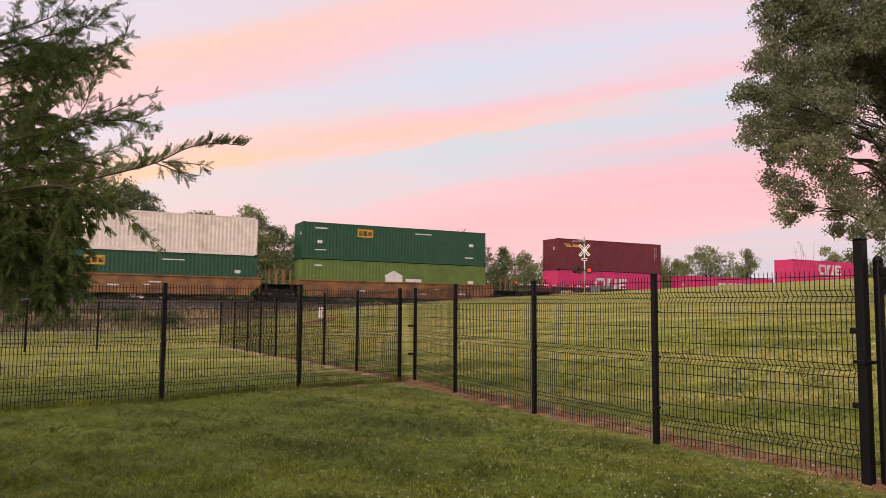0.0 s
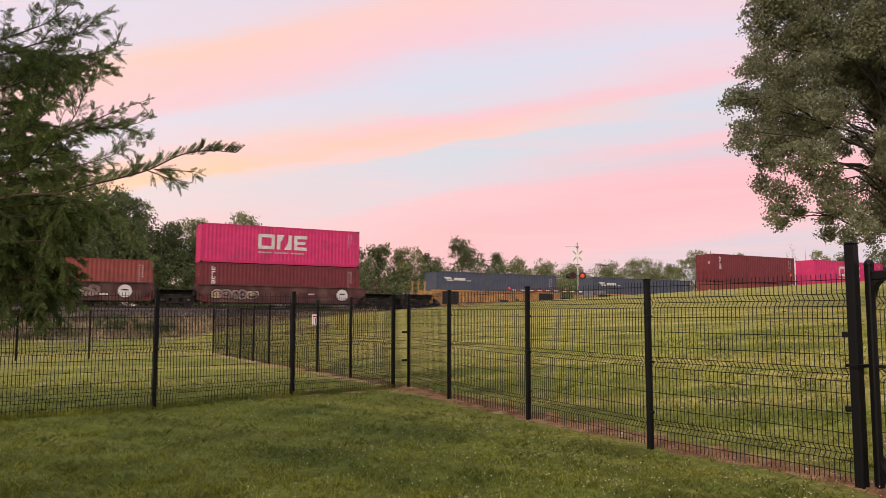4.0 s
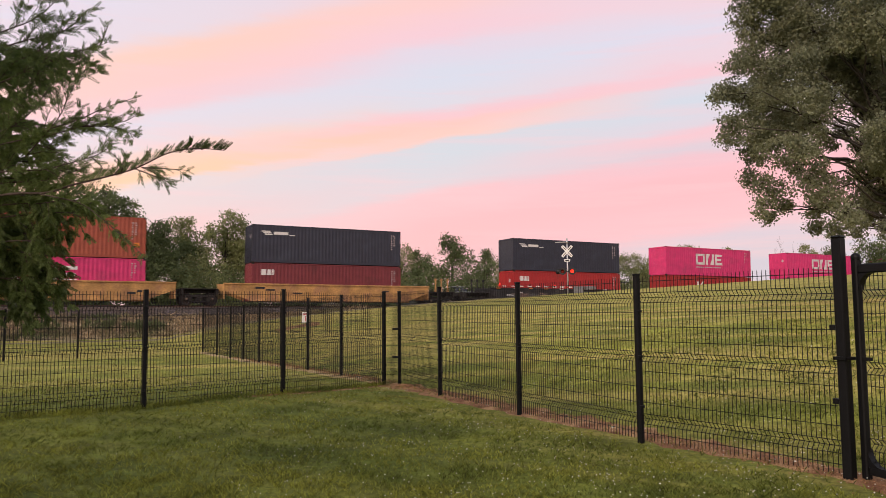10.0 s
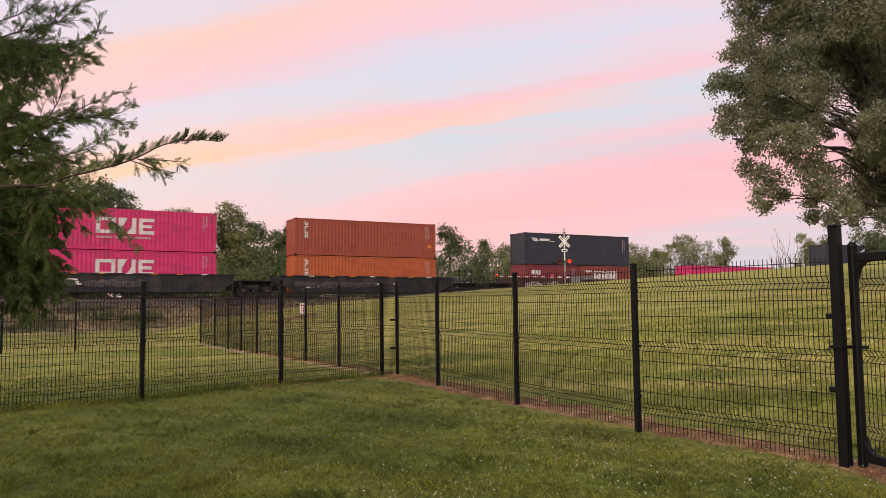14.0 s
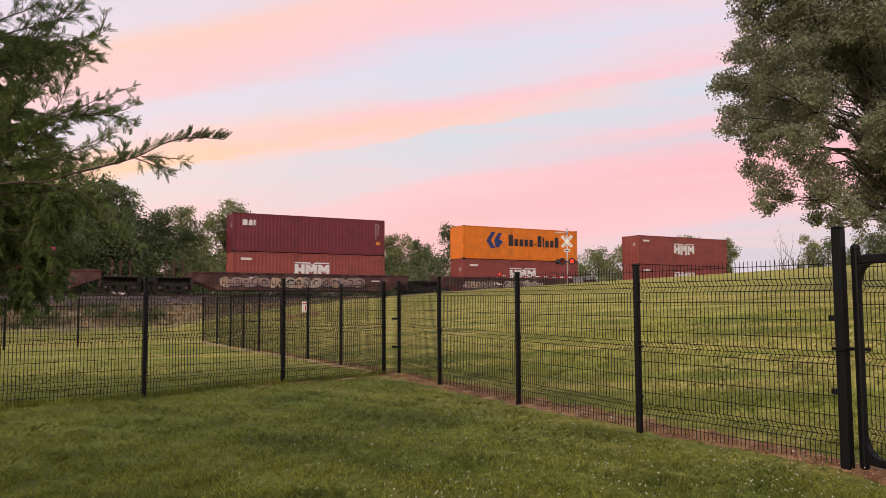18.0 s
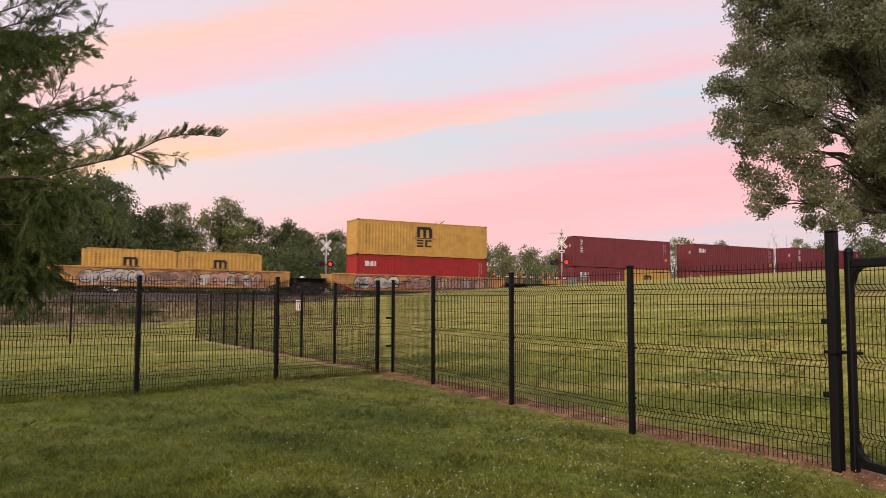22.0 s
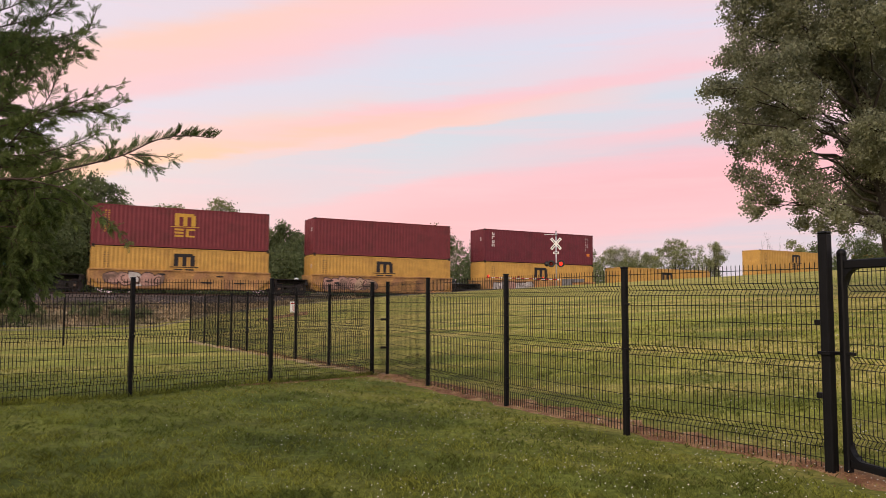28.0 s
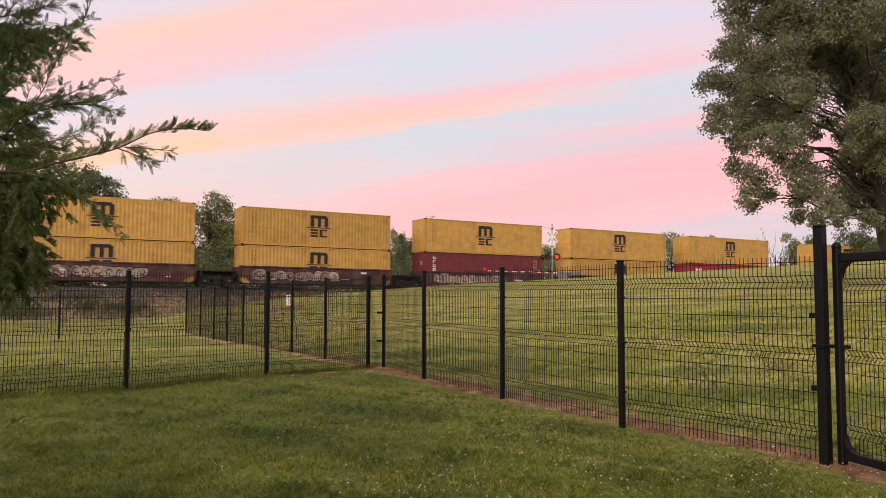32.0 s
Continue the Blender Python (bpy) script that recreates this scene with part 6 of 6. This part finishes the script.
def smooth_line(pts, step=0.03):
    """A rounded line through points, in short steps."""
    pts = [Vector(p) for p in pts]
    ext = [pts[0] * 2 - pts[1]] + pts + [pts[-1] * 2 - pts[-2]]
    out = []
    for a, b, c, d in zip(ext, ext[1:], ext[2:], ext[3:]):
        k = max(2, int((c - b).length / step))
        for i in range(k):
            t = i / k
            out.append(0.5 * ((2 * b) + (c - a) * t + (2 * a - 5 * b + 4 * c - d) * t * t + (3 * b - a - 3 * c + d) * t ** 3))
    out.append(pts[-1])
    return out


def feathers(nr, roots, dirs, lengths, needle, half, per=13):
    """Flat feathery twiglets: two ranks of soft needles along each axis."""
    p, d, ln = np.array(roots), np.array(dirs), np.array(lengths)
    n = len(p)
    d /= np.linalg.norm(d, axis=1, keepdims=True) + 1e-9
    side = np.cross(d, nr.normal(size=(n, 3)) + np.array([0, -0.8, 0.0]))
    side /= np.linalg.norm(side, axis=1, keepdims=True) + 1e-9
    t = np.linspace(0.04, 1.0, per)
    cs, als, acs = [], [], []
    for sg in (-1, 1):
        base = p[:, None] + d[:, None] * (ln[:, None] * t)[..., None] - np.array([0, 0, 1.0]) * (0.9 * (ln[:, None] * t) ** 2)[..., None]
        nd = d[:, None] * 0.75 + sg * side[:, None] * 0.62 + nr.normal(0, 0.10, (n, per, 3))
        nd /= np.linalg.norm(nd, axis=2, keepdims=True)
        sz = needle * (1.0 - 0.5 * t)[None] * nr.uniform(0.8, 1.15, (n, per))
        nrm = np.cross(d, side)[:, None] + nr.normal(0, 0.25, (n, per, 3))
        ac = np.cross(nd, nrm)
        ac /= np.linalg.norm(ac, axis=2, keepdims=True) + 1e-9
        cs.append((base + nd * sz[..., None] * 0.5).reshape(-1, 3))
        als.append((nd * sz[..., None] * 0.5).reshape(-1, 3))
        acs.append((ac * half).reshape(-1, 3))
    return quads_mesh("foliage", np.concatenate(cs), np.concatenate(als), np.concatenate(acs), M_LEAF_CYP)


def build_cypress():
    rng, nr = random.Random(9), np.random.default_rng(9)
    tx, ty = -4.1, 5.6
    root = thing("cypress_tree", pose(tx, ty, gz(tx, ty)), "feathery bald cypress with drooping sprays of soft green needles", "tree")
    off = Vector((tx, ty, gz(tx, ty)))
    part("trunk", tube("trunk", [(0, 0, -0.2), (0.02, 0, 1.5), (0, 0.03, 4), (0, 0, 8), (0, 0, 11)], [0.22, 0.17, 0.14, 0.08, 0.02], M_BARKRED, 12), None, root)
    # boughs by bearing and distance, with the habit of their twigs: comb (upright), fan (loose), sprig (sparse tips), mass (deep shade foliage)
    boughs = [
        ("comb", [(-20, 332, 5.0), (70, 326, 4.9), (115, 313, 4.8), (170, 300, 4.75), (230, 283, 4.7), (285, 257, 4.65), (335, 248, 4.6), (388, 252, 4.6)]),
        ("tip", [(228, 284, 4.7), (265, 298, 4.68), (288, 308, 4.66)]), ("tip", [(240, 282, 4.7), (290, 285, 4.7), (326, 288, 4.7)]),
        ("sprig", [(60, 328, 4.9), (130, 345, 4.7), (170, 372, 4.6), (205, 402, 4.55), (245, 438, 4.5)]),
        ("fan", [(30, 262, 5.0), (85, 195, 4.9), (105, 152, 4.85), (120, 112, 4.8), (126, 66, 4.8)]), ("sprig", [(60, 215, 5.0), (132, 190, 4.9), (172, 172, 4.85), (238, 150, 4.8)]),
        ("fan", [(-20, 240, 5.1), (80, 220, 5.0), (130, 206, 4.95), (190, 200, 4.9)]), ("sprig", [(150, 204, 4.95), (205, 198, 4.9), (234, 182, 4.85)]), ("sprig", [(130, 206, 4.95), (190, 208, 4.9), (230, 226, 4.9)]),
        ("fan", [(-20, 290, 5.1), (60, 285, 5.0), (110, 273, 4.95), (160, 258, 4.9), (190, 238, 4.9)]), ("fan", [(-20, 215, 5.2), (20, 195, 5.1), (50, 165, 5.0), (78, 122, 5.0)]),
        ("fan", [(-20, 175, 5.2), (20, 148, 5.1), (48, 110, 5.1), (70, 60, 5.0)]), ("fan", [(-20, 125, 5.2), (40, 95, 5.1), (90, 78, 5.0), (138, 62, 4.95)]), ("sprig", [(110, 70, 5.0), (150, 60, 4.95), (176, 50, 4.95)]), ("sprig", [(160, 55, 4.95), (168, 35, 4.95), (174, 16, 4.95)]),
        ("fan", [(-20, 95, 5.3), (40, 70, 5.2), (80, 40, 5.1), (110, -5, 5.0)]), ("fan", [(-20, 60, 5.3), (50, 40, 5.2), (100, 25, 5.1), (136, -10, 5.1)]), ("fan", [(-20, 30, 5.3), (40, 5, 5.2), (90, -40, 5.1)]), ("fan", [(-20, 112, 5.4), (60, 105, 5.3), (120, 110, 5.2)]),
        ("fan", [(-20, 250, 5.3), (50, 240, 5.2), (98, 260, 5.1), (112, 300, 5.0)]), ("fan", [(-20, 272, 5.4), (60, 268, 5.3), (105, 254, 5.2)]), ("fan", [(-20, 310, 5.3), (60, 305, 5.2), (120, 288, 5.1), (150, 274, 5.1)]),
        ("fan", [(150, 262, 4.9), (170, 282, 4.9), (160, 298, 4.9)]), ("sprig", [(190, 296, 4.75), (206, 275, 4.75), (212, 252, 4.75)]), ("sprig", [(205, 290, 4.7), (198, 268, 4.7), (182, 252, 4.7)]),
        ("mass", [(-20, 350, 5.1), (60, 345, 5.0), (110, 340, 4.9), (165, 345, 4.9)]), ("mass", [(-20, 372, 5.2), (50, 365, 5.1), (110, 362, 5.0), (140, 374, 5.0)]), ("mass", [(-20, 415, 5.1), (70, 410, 5.0), (95, 398, 4.9)]),
        ("mass", [(-20, 395, 5.4), (50, 400, 5.3), (88, 396, 5.2)]), ("mass", [(-20, 430, 5.2), (50, 435, 5.1), (88, 440, 5.0)]), ("mass", [(-20, 455, 5.3), (50, 463, 5.2), (92, 468, 5.1)]),
        ("mass", [(-20, 478, 5.2), (50, 486, 5.1), (94, 490, 5.0)]), ("mass", [(-20, 490, 5.4), (40, 498, 5.3), (70, 502, 5.2)]),
        ("mass", [(-30, 385, 5.9), (40, 380, 5.8), (80, 385, 5.8)]), ("mass", [(-30, 440, 5.9), (40, 450, 5.8), (75, 455, 5.8)]), ("mass", [(-30, 335, 5.9), (40, 330, 5.8), (100, 335, 5.8)]), ("mass", [(-30, 485, 5.9), (40, 488, 5.8), (66, 486, 5.8)]),
        ("mass", [(-30, 270, 5.8), (10, 262, 5.7), (50, 260, 5.6)]), ("mass", [(-30, 300, 5.7), (30, 300, 5.6), (76, 298, 5.5)]), ("mass", [(-30, 190, 5.9), (10, 196, 5.8), (45, 200, 5.7)]), ("mass", [(-30, 60, 5.8), (10, 62, 5.7), (60, 70, 5.6)]), ("mass", [(-30, 225, 5.8), (20, 222, 5.7), (70, 215, 5.6)]), ("mass", [(-30, 95, 5.8), (20, 88, 5.7), (76, 84, 5.6)]), ("mass", [(-30, 160, 5.8), (10, 160, 5.7), (30, 150, 5.6)]),
        ("fan", [(60, 226, 5.1), (110, 205, 5.0), (150, 190, 5.0)])]
    # habit: branchlets a metre, their length, twiglets a metre, twiglet length, upward bias, needle, needle half-width
    habits = {"comb": (4, 0.10, 125, 0.125, 0.85, 0.022, 0.0018), "tip": (15, 0.12, 85, 0.10, -0.1, 0.021, 0.0018), "sprig": (10, 0.10, 75, 0.09, 0.2, 0.024, 0.0018),
              "fan": (13, 0.33, 76, 0.12, 0.02, 0.026, 0.0019), "mass": (19, 0.31, 74, 0.12, -0.25, 0.032, 0.0034)}
    for habit, pts in boughs:
        every, blen, tpm, tlen, lift, needle, half = habits[habit]
        line = [fr(p) - off for p in pts]
        if pts[0][0] < 0:
            line = [Vector((0, 0, line[0].z * 0.96))] + line
        line = smooth_line(line)
        n = len(line)
        thick = 0.014 if habit == "comb" else 0.009 if pts[0][0] < 0 else 0.0035
        v, f = [], []
        add_tube(v, f, line, [thick * (1 - 0.9 * i / n) + 0.0012 for i in range(n)], 5)
        roots, dirs, lens = [], [], []
        bare = 0.30 if pts[0][0] < 0 else 0.05

        def twigs(path, count, long, taper):
            for _ in range(count):
                u = rng.uniform(0, 0.999) * (len(path) - 1)
                i = int(u)
                d = (path[i + 1] - path[i]).normalized()
                k = u / (len(path) - 1)
                side = Vector((rng.gauss(0, 1), rng.gauss(0, 1), rng.gauss(0, 0.8)))
                side = (side - d * side.dot(d)).normalized()
                roots.append(path[i].lerp(path[i + 1], u - i))
                dirs.append(d * 0.75 + side * (0.25 if habit == "comb" else 0.6) + Vector((0, 0, lift)))
                lens.append(long * rng.uniform(0.55, 1.1) * (1 - taper * k))

        total = sum((b - a).length for a, b in zip(line, line[1:]))
        first = int(n * bare)
        twigs(line[first:], int(total * (1 - bare) * tpm * (1.0 if habit == "comb" else 0.55)), tlen, 0.35)
        for _ in range(int(total * (1 - bare) * every)):
            u = rng.uniform(bare, 0.98)
            i = min(int(u * (n - 1)), n - 2)
            d = (line[i + 1] - line[i]).normalized()
            side = Vector((rng.gauss(0, 1), rng.gauss(0, 1), rng.gauss(-0.1 if habit == "mass" else 0.1, 0.55)))
            side = (side - d * side.dot(d)).normalized()
            L = blen * rng.uniform(0.5, 1.25) * (1.15 - 0.7 * (u - bare) / (1 - bare))
            tipp = line[i] + (d * 0.8 + side * 0.6).normalized() * L + Vector((0, 0, -0.25 * L * L if lift >= 0 else -0.5 * L))
            mid = line[i].lerp(tipp, 0.5) + Vector((0, 0, 0.06 * L))
            add_tube(v, f, [line[i], mid, tipp], [0.0032, 0.0022, 0.0009], 3, False)
            twigs([line[i], mid, tipp, tipp + (tipp - mid) * 0.05], max(4, int(L * tpm)), tlen * 0.9, 0.35)
        br = part("branch", mesh_from("branch", v, f, M_BARKRED, True), None, root)
        part("foliage", feathers(nr, roots, dirs, lens, needle, half), None, br)


def build_cypress_crown():
    """The rest of the same tree: boughs on the sides turned away from the lawn, and overhead."""
    rng, nr = random.Random(44), np.random.default_rng(44)
    root = bpy.data.objects["cypress_tree"]
    base = root.matrix_basis.translation
    # unseen boughs, added to fill out the crown and shade the lawn's near left
    for i in range(46):
        z = 2.0 + 8.5 * i / 46
        az = rng.uniform(0, 6.283)
        ln = (2.9 - 0.22 * z) * rng.uniform(0.8, 1.1)
        a = Vector((0, 0, z))
        b = Vector((math.cos(az) * ln, math.sin(az) * ln, z + ln * rng.uniform(-0.1, 0.25)))
        tip = base + b
        if not (tip.x < -0.62 * tip.y - 0.7 or z > 1.5 + 0.36 * max(tip.y, 5.6) + 1.1):
            continue
        v, f = [], []
        line = limb_points(a, b, 0.04, rng, 6, 0.25)
        add_tube(v, f, line, [0.02 * (1 - 0.13 * k) for k in range(7)], 5)
        br = part("branch", mesh_from("branch", v, f, M_BARKRED, True), None, root)
        k = int(620 * ln / 2)
        t = nr.uniform(0.12, 1.0, k)
        c = np.array(a)[None] * (1 - t)[:, None] + np.array(b)[None] * t[:, None] + nr.normal(0, 0.17, (k, 3)) * np.array([1, 1, 0.6])
        al = unit_vectors(nr, k) * 0.07
        ac = unit_vectors(nr, k) * 0.014
        part("foliage", quads_mesh("foliage", c, al, ac, M_LEAF_CYP), None, br)


# weedy bank and gravel lane below the track
def bank_line(q, s0, s1):
    return [(TN.x * q + TU.x * s, TN.y * q + TU.y * s) for s in (s0, (s0 + s1) / 2, s1)]


strip("weed_bank", bank_line(DIST - 7.1, -70, 19), 5.4, 0.03, M_WEED, "bank of dry brown weeds below the ballast", "weeds", 0.12, 0.8, 6)
strip("gravel_lane", bank_line(DIST - 10.6, -70, 30), 0.8, 0.03, M_GRAVEL, "narrow pale gravel lane at the foot of the railway bank", "lane", 0.3, 0.8, 7)
strip("gravel_road", bank_line(DIST - 7.2, 19, 48), 2.6, 0.10, M_GRAVEL, "pale gravel road edge by the level crossing", "road", 0.15, 0.8, 11)
strip("dirt_patch", [(-8.0, 35.8), (-7.0, 36.2), (-6.0, 36.4)], 1.3, 0.10, M_MULCH, "low patch of bare reddish dirt in the grass", "dirt", 0.4, 0.3, 8)
build_cottonwood()
build_woods()
build_cypress()
build_cypress_crown()
stones("field_stone", np.array([(-3.12, 5.42, 0.02)]), np.array([0.07]), M_GRAVEL, "small pale stone lying in the grass", "stone", np.random.default_rng(2))
build_lawn_growth()
# low dark bushes on the bank
for _i, (_x, _y, _w) in enumerate(((-19.2, 45.1, 0.75), (-20.6, 44.6, 0.55), (-23.2, 43.2, 0.6), (-17.9, 45.6, 0.5))):
    _g = gz(_x, _y)
    leafy_tree("bank_bush", (_x, _y, _g), [(_x + _w * k, _y + 0.2 * k, _g + 0.28 + 0.06 * (k % 2), 0.36) for k in (-1, 0, 1)], 0.07, 90, M_LEAF_WOOD, "low dark green bush on the railway bank", 300 + _i, 0.03, category="bush")
# weeds on the railway bank
_rng = np.random.default_rng(15)
_s, _q = _rng.uniform(-40, 19, 4200), DIST - _rng.uniform(3.4, 9.8, 4200)
_xy = np.column_stack([TN.x * _q + TU.x * _s, TN.y * _q + TU.y * _s])
tufts("bank_weeds", _xy, _rng.uniform(0.15, 0.5, len(_xy)), 0.3, 6, M_WEEDTUFT, "dry brown and green weeds on the railway bank", "weeds", _rng, 0.02)


# ---- what moves ----
def motions():
    """The train runs to the left at a steady speed; every car and load is keyed from start to end."""
    for ob, x, z in MOVERS:
        walk(ob, [(t, on_track(x - SPEED * t, 0, z)) for t in (0, 8, 16, 24, 32)])


motions()
